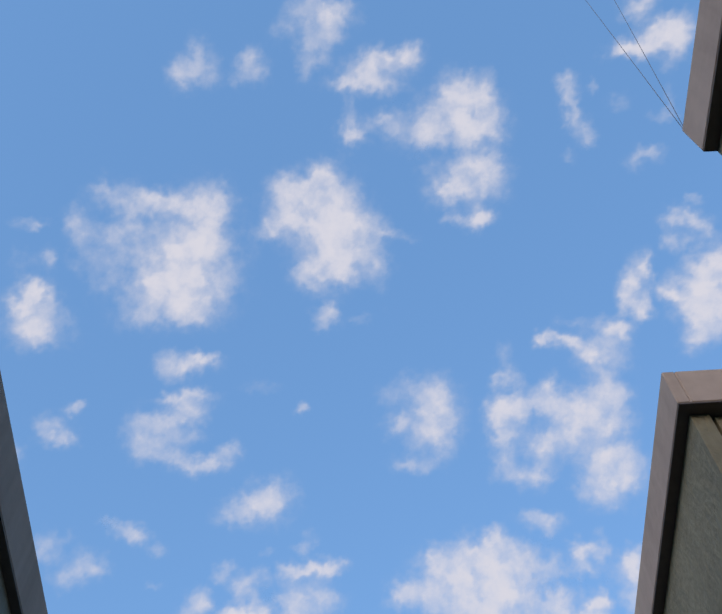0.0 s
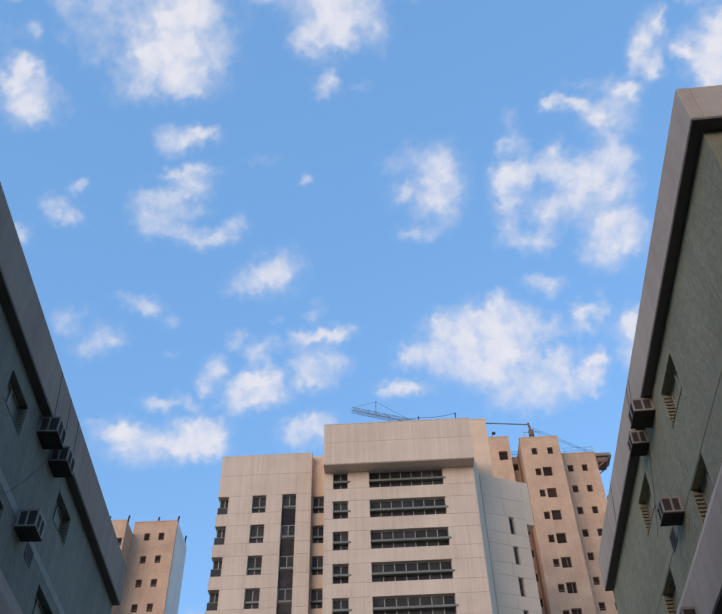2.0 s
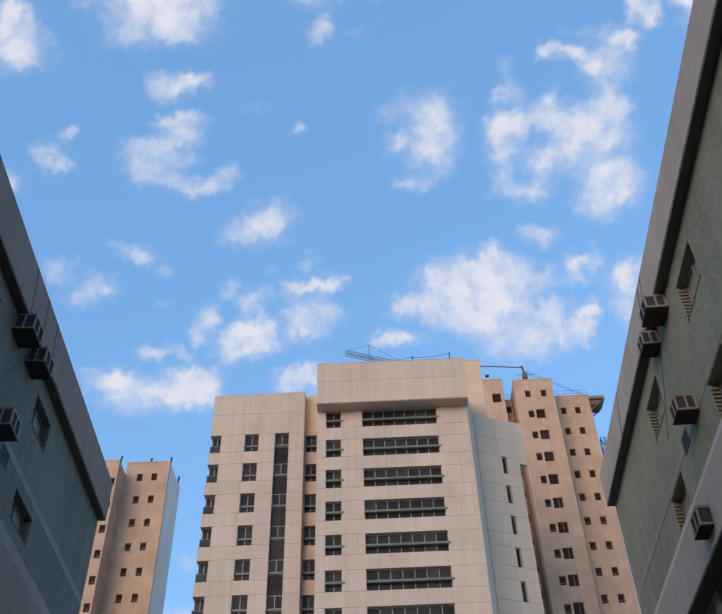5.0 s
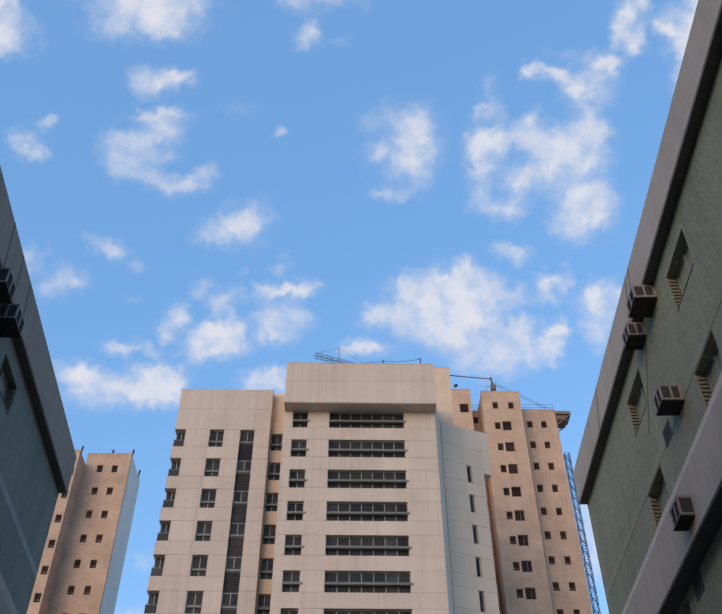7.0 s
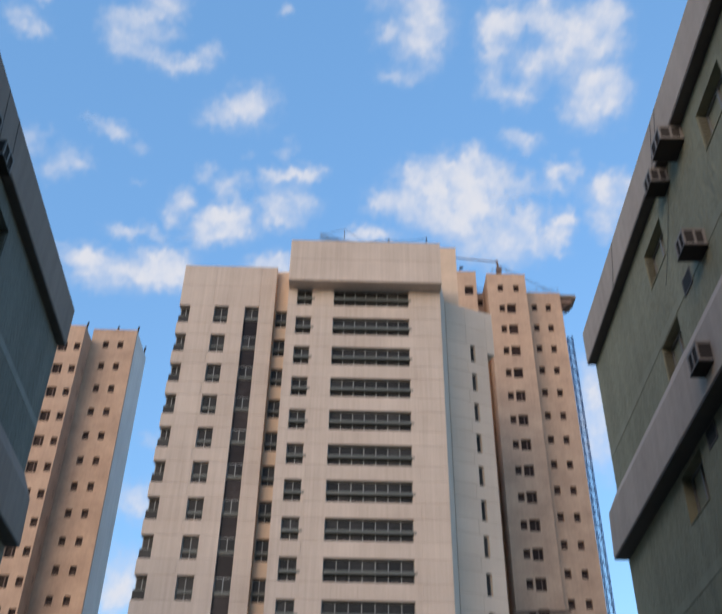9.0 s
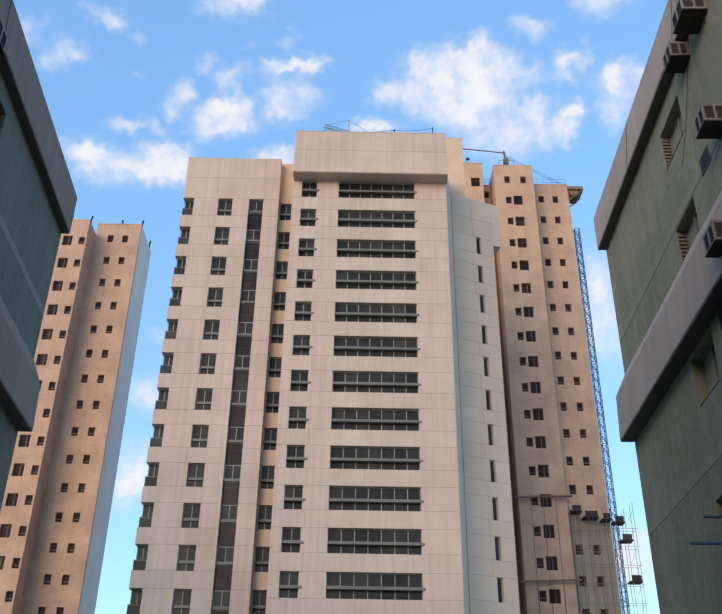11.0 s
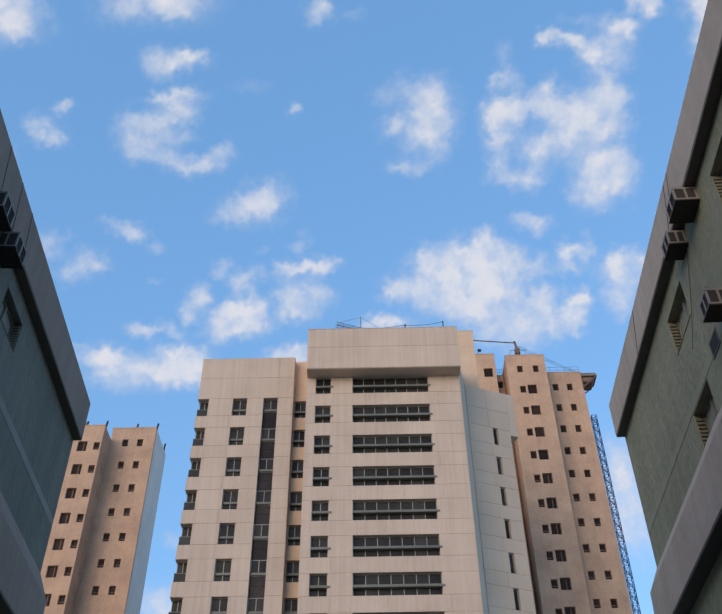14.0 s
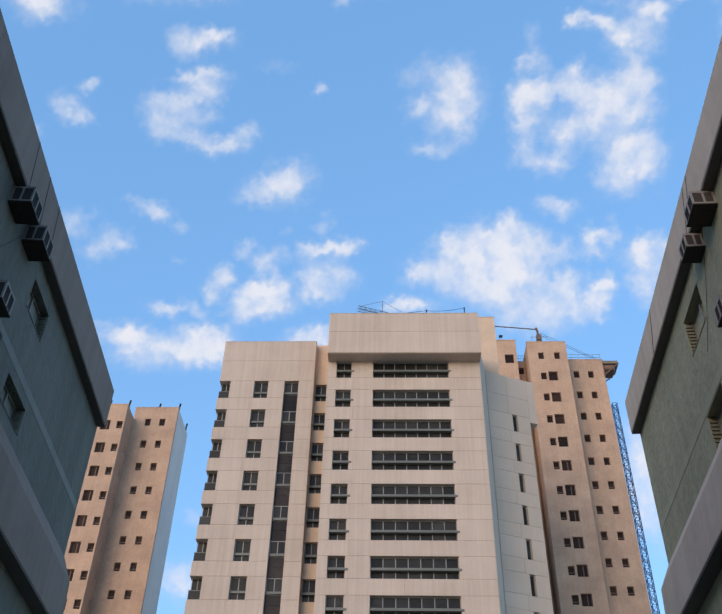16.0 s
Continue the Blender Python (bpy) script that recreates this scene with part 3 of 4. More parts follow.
LEFT_HEIGHTS = (15.56, 14.42, 11.05, 10.28, 9.15, 12.12, 7.3)


def profile_band(bm, length, sign, heights, ends=(0.0, 0.0)):
    """Projecting band with a sloped top: swept along the wall; sign turns it to the other side."""
    BAND_TOP, BAND_OUT, BAND_LOW = heights
    pts = [(0.27, BAND_TOP), (-0.06, BAND_OUT), (-0.10, BAND_LOW + 0.02), (0.27, BAND_LOW + 0.02)]
    rows = [[bm.verts.new((sign * x, y, z)) for x, z in pts] for y in (ends[0], length + ends[1])]
    for i in range(3):
        bm.faces.new((rows[0][i], rows[0][i + 1], rows[1][i + 1], rows[1][i]) if sign > 0 else (rows[1][i], rows[1][i + 1], rows[0][i + 1], rows[0][i]))
    bm.faces.new(rows[0] if sign < 0 else rows[0][::-1]), bm.faces.new(rows[1][::-1] if sign < 0 else rows[1])


def low_building(name_label, m, length, sign, wall_mat, coping_mat, windows, heights, course_mat, depth=12.0, near_return=True):
    """A four-storey block: stuccoed wall with window recesses, deep parapet with its underside shade painted dark,
    projecting band.
    Local x runs into the building (times sign), y along the lane."""
    PARAPET, UNDER, BAND_TOP, BAND_OUT, BAND_LOW, COURSE_HIGH, COURSE_LOW = heights
    home = thing("apartment_building", m, name_label, "apartment building")
    # wall built in its own plane, then turned so that its face looks on the lane
    turn = pose(0, 0, 0, 0, 0, 90 * -sign)
    face = Matrix.Translation((sign * SET_BACK, 0, 0)) @ turn

    def along(y0, y1):
        return (-y1, -y0) if sign > 0 else (y0, y1)

    holes = [(*along(y0, y1), z0, z1) for y0, y1, z0, z1, *_ in windows]
    x0, x1 = along(0.25 if near_return else 0.0, length - 0.0)
    wall = part("wall", pierced_wall(min(x0, x1), max(x0, x1), 0, UNDER, holes, 0.0, 0.32), wall_mat, home)
    wall.matrix_local = face
    s = sign

    def slab(xa, xb, ya, yb, za, zb, bevel=0.0):
        return boxes((min(s * xa, s * xb), max(s * xa, s * xb), ya, yb, za, zb), bevel=bevel)

    part("body", slab(0.62, depth, 0.3 if near_return else 0.05, length - 0.02, 0, UNDER - 0.02), wall_mat, home)
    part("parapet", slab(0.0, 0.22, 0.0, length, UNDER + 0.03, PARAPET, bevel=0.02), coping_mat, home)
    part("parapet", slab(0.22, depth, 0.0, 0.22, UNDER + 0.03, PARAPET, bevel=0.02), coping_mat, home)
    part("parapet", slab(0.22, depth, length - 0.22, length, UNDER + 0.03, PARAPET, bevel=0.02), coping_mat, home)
    part("soffit", slab(0.01, depth, 0.01, length - 0.01, UNDER - 0.0, UNDER + 0.03), SOFFIT, home, "underside of the parapet, its shade painted dark")
    part("roof_slab", slab(0.2, depth, 0.2, length - 0.2, UNDER + 0.05, UNDER + 0.3), PLAIN, home)
    bm = bmesh.new()
    profile_band(bm, length, s, (BAND_TOP, BAND_OUT, BAND_LOW))
    part("band", bm, coping_mat, home, "projecting painted band with a sloped top")
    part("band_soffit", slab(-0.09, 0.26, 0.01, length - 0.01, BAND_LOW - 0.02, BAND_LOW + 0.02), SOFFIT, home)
    part("string_course", slab(SET_BACK - 0.008, SET_BACK + 0.02, 0.3, length - 0.02, COURSE_HIGH - 0.1, COURSE_HIGH + 0.1, bevel=0.004), course_mat, home)
    part("string_course", slab(SET_BACK - 0.008, SET_BACK + 0.02, 0.3, length - 0.02, COURSE_LOW, COURSE_LOW + 0.2, bevel=0.004), course_mat, home)
    for y0, y1, z0, z1, kind in windows:
        w, h = y1 - y0, z1 - z0
        f = 0.05
        bm = boxes((0, w, 0, 0.06, 0, f), (0, w, 0, 0.06, h - f, h), (0, f, 0, 0.06, f, h - f), (w - f, w, 0, 0.06, f, h - f), (w / 2 - 0.03, w / 2 + 0.03, -0.01, 0.05, f, h - f))
        win = part("window", bm, FRAME_GREY, home)
        win.matrix_local = face @ Matrix.Translation((along(y0, y1)[0], 0.17, z0))
        part("panel", boxes((f, w - f, 0.03, 0.05, f, h - f)), course_mat, win, "painted panel that closes the window")
        if kind == "louvre":
            for i in range(9):
                zc = z0 + 0.06 + i * (h - 0.12) / 9
                ob = part("louvre_slat", boxes((0, 0.035, 0, 0.14, 0, 0.045)), LOUVRE, win)
                ob.matrix_local = Matrix.Translation((0.0 if s > 0 else w - 0.035, -0.15, zc - z0))
        part("sill", boxes((0.0, w, -0.185, 0.0, -0.01, 0.012), bevel=0.004), wall_mat, win)
    return home


RIGHT = pose(7.083, -63.535, 0, 0, 0, -2.05)
right_windows = []
for y in (4.8, 8.55):
    right_windows += [(y, y + 1.2, 12.74, 13.6, "louvre"), (y + 0.25, y + 1.35, 10.55, 11.43, "louvre"), (y + 0.67, y + 1.8, 8.05, 8.95, ""), (y + 0.8, y + 1.9, 5.5, 6.4, "")]
low_building("low block in green-grey stucco with a taupe parapet", RIGHT, 14.48, 1, GREEN, COPING, right_windows, RIGHT_HEIGHTS, GREEN_PALE)
LEFT = pose(-3.153, -88.949, 0, 0, 0, 3.35)
left_windows = []
for y in (26.2, 30.2, 34.2):
    left_windows += [(y, y + 1.15, 13.25, 13.97, "louvre"), (y + 0.25, y + 1.48, 11.2, 11.8, "louvre"), (y + 0.3, y + 1.55, 8.1, 9.0, ""), (y + 0.3, y + 1.55, 4.6, 5.6, "")]
low_building("low block with its shade put into darker stucco and parapet colours", LEFT, 40.2, -1, GREEN_SHADE, COPING_DIM, left_windows, LEFT_HEIGHTS, GREEN_SHADE_PALE)
low_building("low green-grey block with a taupe parapet across a gap", pose(6.62, -92.37, 0, 0, 0, -0.5), 24.5, 1, GREEN, COPING, [(19.0, 20.2, 12.93, 13.75, "louvre")], RIGHT_HEIGHTS, GREEN_PALE)


# ---- window air conditioners ----
def air_conditioner(m, w=0.62, h=0.40, out=0.42, flip=1):
    """A box that hangs out of the wall: casing, coil face, side vents, tray lip. Local -x points away from the wall."""
    ac = thing("window_air_conditioner", m, "weathered metal window air conditioner jutting from the stuccoed wall", "air conditioner", "air conditioners on the low blocks")
    part("casing", boxes((-out + 0.02, 0.12, 0.02, w - 0.02, 0.02, h - 0.02), bevel=0.012), METAL_DARK, ac)
    t = 0.045
    rows = [(-out, -out + 0.03, 0, w, 0, t), (-out, -out + 0.03, 0, w, h - t, h), (-out, -out + 0.03, 0, t, t, h - t), (-out, -out + 0.03, w - t, w, t, h - t), (-out, -out + 0.03, w / 2 - t / 2, w / 2 + t / 2, t, h - t)]
    part("grille_frame", boxes(*rows), METAL, ac, "pale metal rim round the coil")
    part("coil", boxes((-out + 0.012, -out + 0.02, t, w - t, t, h - t)), COIL, ac)
    for i in range(5):
        z = t + (h - 2 * t) * (i + 0.5) / 5
        part("fin", boxes((-out + 0.004, -out + 0.02, t, w - t, z - 0.007, z + 0.007)), METAL_DARK, ac)
    for y0, y1 in ((-0.006, 0.022), (w - 0.022, w + 0.006)):
        rows = [(-out, 0.0, y0, y1, 0, t), (-out, 0.0, y0, y1, h - t, h), (-0.05, 0.0, y0, y1, t, h - t), (-out / 2 - 0.02, -out / 2 + 0.02, y0, y1, t, h - t)]
        side = part("side_vent", boxes(*rows), METAL, ac)
        part("vent_void", boxes((-out + 0.02, -0.05, y0 + 0.008, y1 - 0.008, t, h - t)), COIL, side)
    part("drip_tray", boxes((-out - 0.015, 0.02, -0.01, w + 0.01, -0.02, 0.01), bevel=0.005), METAL_DARK, ac)
    return ac


for y, z, w, h, out in ((6.62, 13.72, 0.54, 0.33, 0.42), (7.64, 13.68, 0.42, 0.34, 0.34), (6.85, 11.44, 0.42, 0.35, 0.38), (7.1, 9.32, 0.46, 0.36, 0.52)):
    air_conditioner(RIGHT @ pose(SET_BACK, y, z), w, h, out)
for y, z, w, h, out in ((32.1, 13.95, 0.56, 0.40, 0.42), (33.1, 13.95, 0.56, 0.40, 0.40), (32.4, 11.85, 0.5, 0.40, 0.40)):
    air_conditioner(LEFT @ pose(-SET_BACK, y + w, z, 0, 0, 180), w, h, out)

for m in (RIGHT @ pose(SET_BACK, 7.76, 11.4), RIGHT @ pose(SET_BACK, 8.33, 8.68), LEFT @ pose(-SET_BACK, 33.7, 11.72, 0, 0, 180)):
    vent = thing("wall_vent", m, "dark square vent opening in the stucco", "vent", "wall vents")
    part("rim", boxes((-0.016, 0.01, 0, 0.46, 0, 0.03), (-0.016, 0.01, 0, 0.46, 0.31, 0.34), (-0.016, 0.01, 0, 0.03, 0.03, 0.31), (-0.016, 0.01, 0.43, 0.46, 0.03, 0.31)), SOFFIT, vent)
    part("void", boxes((-0.012, 0.0, 0.03, 0.43, 0.03, 0.31)), VOID, vent)

# cables that sag along the walls and over the parapet
def wire(name_label, m, points, r=0.008, material=CABLE):
    cu = bpy.data.curves.new("cable", "CURVE")
    cu.dimensions, cu.bevel_depth, cu.bevel_resolution = "3D", r, 1
    sp = cu.splines.new("POLY")
    sp.points.add(len(points) - 1)
    for p, q in zip(sp.points, points):
        p.co = (*q, 1)
    cu.materials.append(material)
    ob = new("cable", cu)
    ob.matrix_world = m
    return tagged(ob, name_label, "cable", "cables on the low blocks")


def sag(a, b, drop, n=14):
    a, b = Vector(a), Vector(b)
    return [tuple(a.lerp(b, i / n) - Vector((0, 0, drop * 4 * (i / n) * (1 - i / n)))) for i in range(n + 1)]


FACE = -0.008
for y in (7.05, 7.35, 10.9):
    wire("thin grey cable over the parapet face", RIGHT, sag((FACE, y, 14.98), (FACE, y + 0.45, 14.09), 0.02), 0.005)
wire("thin grey cable drooping along the stucco", RIGHT, sag((SET_BACK - 0.01, 7.5, 14.1), (SET_BACK - 0.03, 8.9, 12.2), 0.15), 0.005)
for y in (32.0, 32.9, 33.7):
    wire("thin grey cable over the parapet face", LEFT, sag((-FACE, y, 15.54), (-FACE, y + 0.25, 14.44), 0.02), 0.005)
wire("thin grey cable drooping along the stucco", LEFT, sag((0.01 - SET_BACK, 33.4, 14.6), (0.03 - SET_BACK, 31.4, 11.9), 0.2), 0.005)
wire("pair of thin cables rising from the parapet corner", Matrix(), sag((6.85, -67.9, 14.95), (7.78, -67.85, 25.9), 0.05), 0.006, CABLE_GREY)
wire("pair of thin cables rising from the parapet corner", Matrix(), sag((6.85, -67.9, 14.85), (8.53, -67.82, 25.9), 0.05), 0.006, CABLE_GREY)

# slack wire between the poles on the penthouse roof
wire("slack dark wire strung between the roof poles", Matrix(), sag((8.76, -1.0, 60.45), (5.07, -1.0, 60.1), 0.2), 0.02)
wire("slack dark wire strung between the roof poles", Matrix(), sag((5.07, -1.0, 60.1), (-3.6, -1.0, 59.7), 0.3), 0.02)

# blue bars on the wall
rack = thing("wall_rack", RIGHT @ pose(SET_BACK, 9.7, 5.5), "two blue metal bars jutting from the stucco", "rack")
for y, z, out in ((0.0, 0.4, 0.51), (0.2, 0.04, 0.73)):
    bm = bmesh.new()
    bar(bm, (0.25, y, z), (-out, y, z), 0.05, 6)
    part("rod", bm, BLUE, rack)

# ---- plain unseen blocks, added to close the place and shade the lane ----
for x0, x1, y0, y1, h in ((-42, -19, -118, -58, 19.0), (-19, 30, -125, -106, 20.0), (22, 45, -100, -52, 20.0)):
    nb = thing("apartment_building", pose(x0, y0, 0), "unseen plain block added behind the lane to shade it", "apartment building", "neighbouring blocks")
    part("body", boxes((0, x1 - x0, 0, y1 - y0, 0, h), (0.4, x1 - x0 - 0.4, 0.4, y1 - y0 - 0.4, h, h + 0.2)), PLAIN, nb)

# ---- an unseen block beyond the lane, added to shade the tower's wing ----
wing_shade_block = thing("apartment_building", pose(-40.0, -25.0, 0), "unseen plain block added to shade the tower wing", "apartment building")
part("body", boxes((-7.0, 7.0, -8.0, 7.0, 0, 29.0)), PLAIN, wing_shade_block)
part("parapet", boxes((-7.1, 7.1, -8.1, 7.1, 29.0, 30.0)), PLAIN, wing_shade_block)


def cloud_material():
    m = bpy.data.materials.new("cloud_vapour")
    m.use_nodes = True
    n, l = m.node_tree.nodes, m.node_tree.links.new
    n.remove(n["Principled BSDF"])
    att = n.new("ShaderNodeAttribute")
    att.attribute_name = "vapour"
    geo = n.new("ShaderNodeNewGeometry")
    no = n.new("ShaderNodeTexNoise")
    no.inputs["Scale"].default_value, no.inputs["Detail"].default_value, no.inputs["Roughness"].default_value = 0.013, 8.0, 0.58
    l(geo.outputs["Position"], no.inputs["Vector"])
    k = n.new("ShaderNodeMath")
    k.operation = "MULTIPLY_ADD"
    l(no.outputs["Fac"], k.inputs[0])
    k.inputs[1].default_value, k.inputs[2].default_value = 0.85, -0.37
    s = n.new("ShaderNodeMath")
    s.operation = "ADD"
    l(att.outputs["Fac"], s.inputs[0]), l(k.outputs[0], s.inputs[1])
    edge = n.new("ShaderNodeMapRange")
    edge.interpolation_type = "SMOOTHSTEP"
    edge.inputs["From Min"].default_value, edge.inputs["From Max"].default_value, edge.inputs["To Max"].default_value = -0.03, 1.32, 0.98
    l(s.outputs[0], edge.inputs["Value"])
    rim = n.new("ShaderNodeMath")
    rim.operation, rim.use_clamp = "MULTIPLY", True
    rim.inputs[1].default_value = 7.0
    l(att.outputs["Fac"], rim.inputs[0])
    alpha = n.new("ShaderNodeMath")
    alpha.operation = "MULTIPLY"
    l(edge.outputs[0], alpha.inputs[0]), l(rim.outputs[0], alpha.inputs[1])
    ramp = n.new("ShaderNodeMix")
    ramp.data_type = "RGBA"
    ramp.inputs[6].default_value, ramp.inputs[7].default_value = (0.205, 0.235, 0.29, 1), (0.292, 0.298, 0.32, 1)
    l(s.outputs[0], ramp.inputs[0])
    em, tr, mix = n.new("ShaderNodeEmission"), n.new("ShaderNodeBsdfTransparent"), n.new("ShaderNodeMixShader")
    l(ramp.outputs[2], em.inputs["Color"])
    l(alpha.outputs[0], mix.inputs[0]), l(tr.outputs[0], mix.inputs[1]), l(em.outputs[0], mix.inputs[2])
    l(mix.outputs[0], n["Material Output"].inputs["Surface"])
    return m


VAPOUR = cloud_material()
SKY_R = 3000.0


def cloud(az, el, turn, lobes):
    """A ragged patch of vapour. az, el: where it stands in the sky, in degrees; lobes: offsets and half-sizes in degrees, and thickness."""
    az, el = az + 0.5 / math.cos(radians(el)), el - 0.38
    a, e = radians(az), radians(el)
    d = Vector((math.sin(a) * math.cos(e), math.cos(a) * math.cos(e), math.sin(e)))
    east = d.cross(Vector((0, 0, 1))).normalized()
    up = east.cross(d)
    ex = east * math.cos(radians(turn)) + up * math.sin(radians(turn))
    ey = d.cross(ex) * -1
    if ey.dot(up) < 0:
        ey = -ey
    L = np.array(lobes)
    pad = 2.5
    u0, u1 = (L[:, 0] - pad * L[:, 2]).min(), (L[:, 0] + pad * L[:, 2]).max()
    v0, v1 = (L[:, 1] - pad * L[:, 3]).min(), (L[:, 1] + pad * L[:, 3]).max()
    cell = 0.1
    nu, nv = int((u1 - u0) / cell) + 2, int((v1 - v0) / cell) + 2
    us, vs = np.linspace(u0, u1, nu), np.linspace(v0, v1, nv)
    dens = np.zeros((nv, nu))
    for j in range(nv):
        for i in range(nu):
            p = Vector((us[i] + az * 0.7, vs[j] + el, az * 0.13))
            wu = 0.30 * noise.noise(p * 0.9) + 0.27 * noise.noise(p * 2.3) + 0.13 * noise.noise(p * 5.5)
            wv = 0.30 * noise.noise(p * 0.9 + Vector((31, 7, 3))) + 0.27 * noise.noise(p * 2.3 + Vector((5, 17, 9))) + 0.13 * noise.noise(p * 5.5 + Vector((3, 1, 8)))
            r2 = ((us[i] + wu - L[:, 0]) / L[:, 2]) ** 2 + ((vs[j] + wv - L[:, 1]) / L[:, 3]) ** 2
            g = 1 - np.prod(1 - L[:, 4] * (0.72 * np.exp(-0.85 * r2) + 0.28 * np.exp(-0.36 * r2)))
            dens[j, i] = g * (1.04 + 0.4 * noise.fractal((p + Vector((wu, wv, 0))) * 0.8, 1.12, 2.1, 5)) - 0.03
    keep = dens > 0.0
    bm = bmesh.new()
    layer = bm.verts.layers.float.new("vapour")
    vert = {}

    def at(j, i):
        if (j, i) not in vert:
            q = (d + ex * math.tan(radians(us[i])) + ey * math.tan(radians(vs[j]))).normalized()
            bulge = 1 - 0.012 * max(0.0, float(dens[j, i]))
            vert[j, i] = bm.verts.new(q * SKY_R * bulge)
            rim = min(1.0, 4 * min(i, j, nu - 1 - i, nv - 1 - j) / 8)
            vert[j, i][layer] = float(max(0.0, dens[j, i])) * rim
        return vert[j, i]

    for j in range(nv - 1):
        for i in range(nu - 1):
            if keep[j:j + 2, i:i + 2].any():
                bm.faces.new((at(j, i), at(j, i + 1), at(j + 1, i + 1), at(j + 1, i)))
    ob = part("cloud", bm, VAPOUR)
    ob.location = (2.0, -68.0, 0)
    return tagged(ob, "small ragged white fair-weather cloud in blue sky" if len(lobes) < 4 else "broad ragged white fair-weather cloud in blue sky", "cloud", "clouds in the sky", "structure")


cloud(-27.0, 62.6, 22, [(1.6, 3.2, 1.15, 1.1, 0.9), (-0.1, 3.3, 1.56, 0.63, 0.9), (-1.5, 3.6, 0.98, 0.4, 0.6), (2.2, 2.3, 0.72, 1.01, 0.75), (0.2, 1.7, 1.71, 0.63, 0.55), (1.3, 0.9, 1.44, 1.01, 0.9), (-0.3, 0.0, 1.71, 1.01, 1.0), (0.2, -1.2, 2.0, 1.01, 1.0), (-1.5, -0.9, 0.84, 1.01, 0.75), (1.9, -0.9, 1.01, 1.02, 0.7), (-0.1, -2.6, 1.86, 1.02, 0.9), (-2.1, -2.6, 0.98, 0.86, 0.6), (1.0, -3.2, 0.86, 0.87, 0.6), (-2.7, -3.7, 0.98, 0.52, 0.35)])
cloud(-36.7, 61.9, 31, [(0.2, 2.6, 0.76, 0.7, 0.6), (1.4, 1.8, 0.77, 0.99, 0.6), (1.8, 0.4, 1.12, 0.4, 0.55), (-0.0, -0.2, 1.23, 0.62, 0.45), (-1.0, -1.3, 0.76, 0.79, 0.35), (-0.2, -3.0, 0.77, 1.0, 0.35), (-1.8, 0.9, 0.43, 0.61, 0.5), (-1.1, 0.4, 0.54, 0.84, 0.4), (0.9, -1.6, 0.61, 0.86, 0.5)])
cloud(-6.5, 66.2, 4, [(-2.2, 3.2, 1.17, 0.64, 0.8), (-0.5, 3.6, 0.7, 0.58, 0.8), (-2.8, 2.0, 0.88, 1.02, 0.75), (-1.1, 2.0, 1.32, 1.17, 0.85), (0.7, 2.0, 1.03, 1.31, 0.7), (-2.3, 0.6, 1.47, 0.64, 0.85), (-3.7, 0.3, 0.82, 0.47, 0.7), (-0.5, 0.3, 1.47, 1.03, 1.0), (1.3, 0.6, 1.18, 0.64, 0.75), (-0.5, -1.2, 1.03, 1.18, 1.0), (1.3, -1.2, 1.18, 1.03, 0.65), (-1.1, -2.5, 1.03, 0.83, 0.9), (0.7, -2.4, 1.03, 0.83, 0.55), (-2.3, -2.6, 0.53, 0.47, 0.4), (2.4, -1.5, 0.74, 1.18, 0.45), (3.3, -0.0, 0.65, 0.35, 0.55), (4.5, -0.3, 0.59, 0.29, 0.35), (3.0, -3.2, 0.3, 1.34, 0.15)])
cloud(1.5, 76.2, -4, [(0.7, 0.8, 1.14, 0.49, 0.8), (1.8, 0.7, 0.63, 0.55, 0.9), (-0.4, 0.3, 1.14, 0.55, 0.7), (-1.9, -0.7, 1.0, 0.39, 0.65), (0.4, -0.8, 1.0, 0.5, 0.7), (-0.7, -0.4, 1.0, 0.56, 0.6)])
cloud(1.6, 72.7, -4, [(-1.9, 0.2, 0.35, 1.14, 0.6), (-1.6, -0.4, 0.73, 0.4, 0.65), (0.0, 0.5, 0.87, 0.45, 0.6), (0.7, -0.1, 0.72, 0.4, 0.5), (1.6, -0.7, 0.73, 0.8, 0.25), (1.0, 0.5, 0.58, 0.85, 0.2)])
cloud(18.2, 72.5, -20, [(0.1, 1.9, 0.71, 0.5, 0.75), (1.4, 1.6, 0.4, 0.78, 0.6), (-0.7, 0.8, 1.0, 0.84, 0.8), (0.4, 0.5, 1.14, 0.98, 0.85), (-1.2, -0.6, 1.44, 0.85, 0.8), (0.8, -0.9, 1.28, 0.91, 0.85), (-2.4, -0.9, 0.87, 0.86, 0.5), (2.2, -0.6, 0.43, 0.99, 0.35), (-0.7, -1.8, 1.44, 0.4, 0.5)])
cloud(15.3, 68.7, -17, [(0.5, 0.7, 1.29, 0.72, 0.8), (1.7, 0.7, 0.72, 0.86, 0.7), (-0.3, -0.5, 1.16, 0.72, 0.75), (-1.0, -1.1, 0.64, 0.73, 0.7), (1.1, -0.5, 1.01, 0.87, 0.6), (-2.1, 0.7, 0.58, 0.58, 0.3)])
cloud(14.5, 66.2, -16, [(0.2, -0.1, 0.81, 0.52, 0.75), (-1.0, 0.0, 0.73, 0.35, 0.5), (0.8, 0.1, 0.46, 0.41, 0.6)])
cloud(-39.2, 73.5, 36, [(0.2, 0.7, 0.61, 0.76, 0.55), (-0.2, -0.5, 0.97, 0.6, 0.55), (-1.0, -0.1, 0.69, 0.6, 0.35), (1.0, -0.2, 0.7, 0.68, 0.35)])
cloud(-28.6, 75.0, 25, [(0.1, 0.5, 0.62, 0.68, 0.5), (-0.6, -0.2, 0.7, 0.55, 0.35), (0.5, -0.2, 0.51, 0.5, 0.4)])
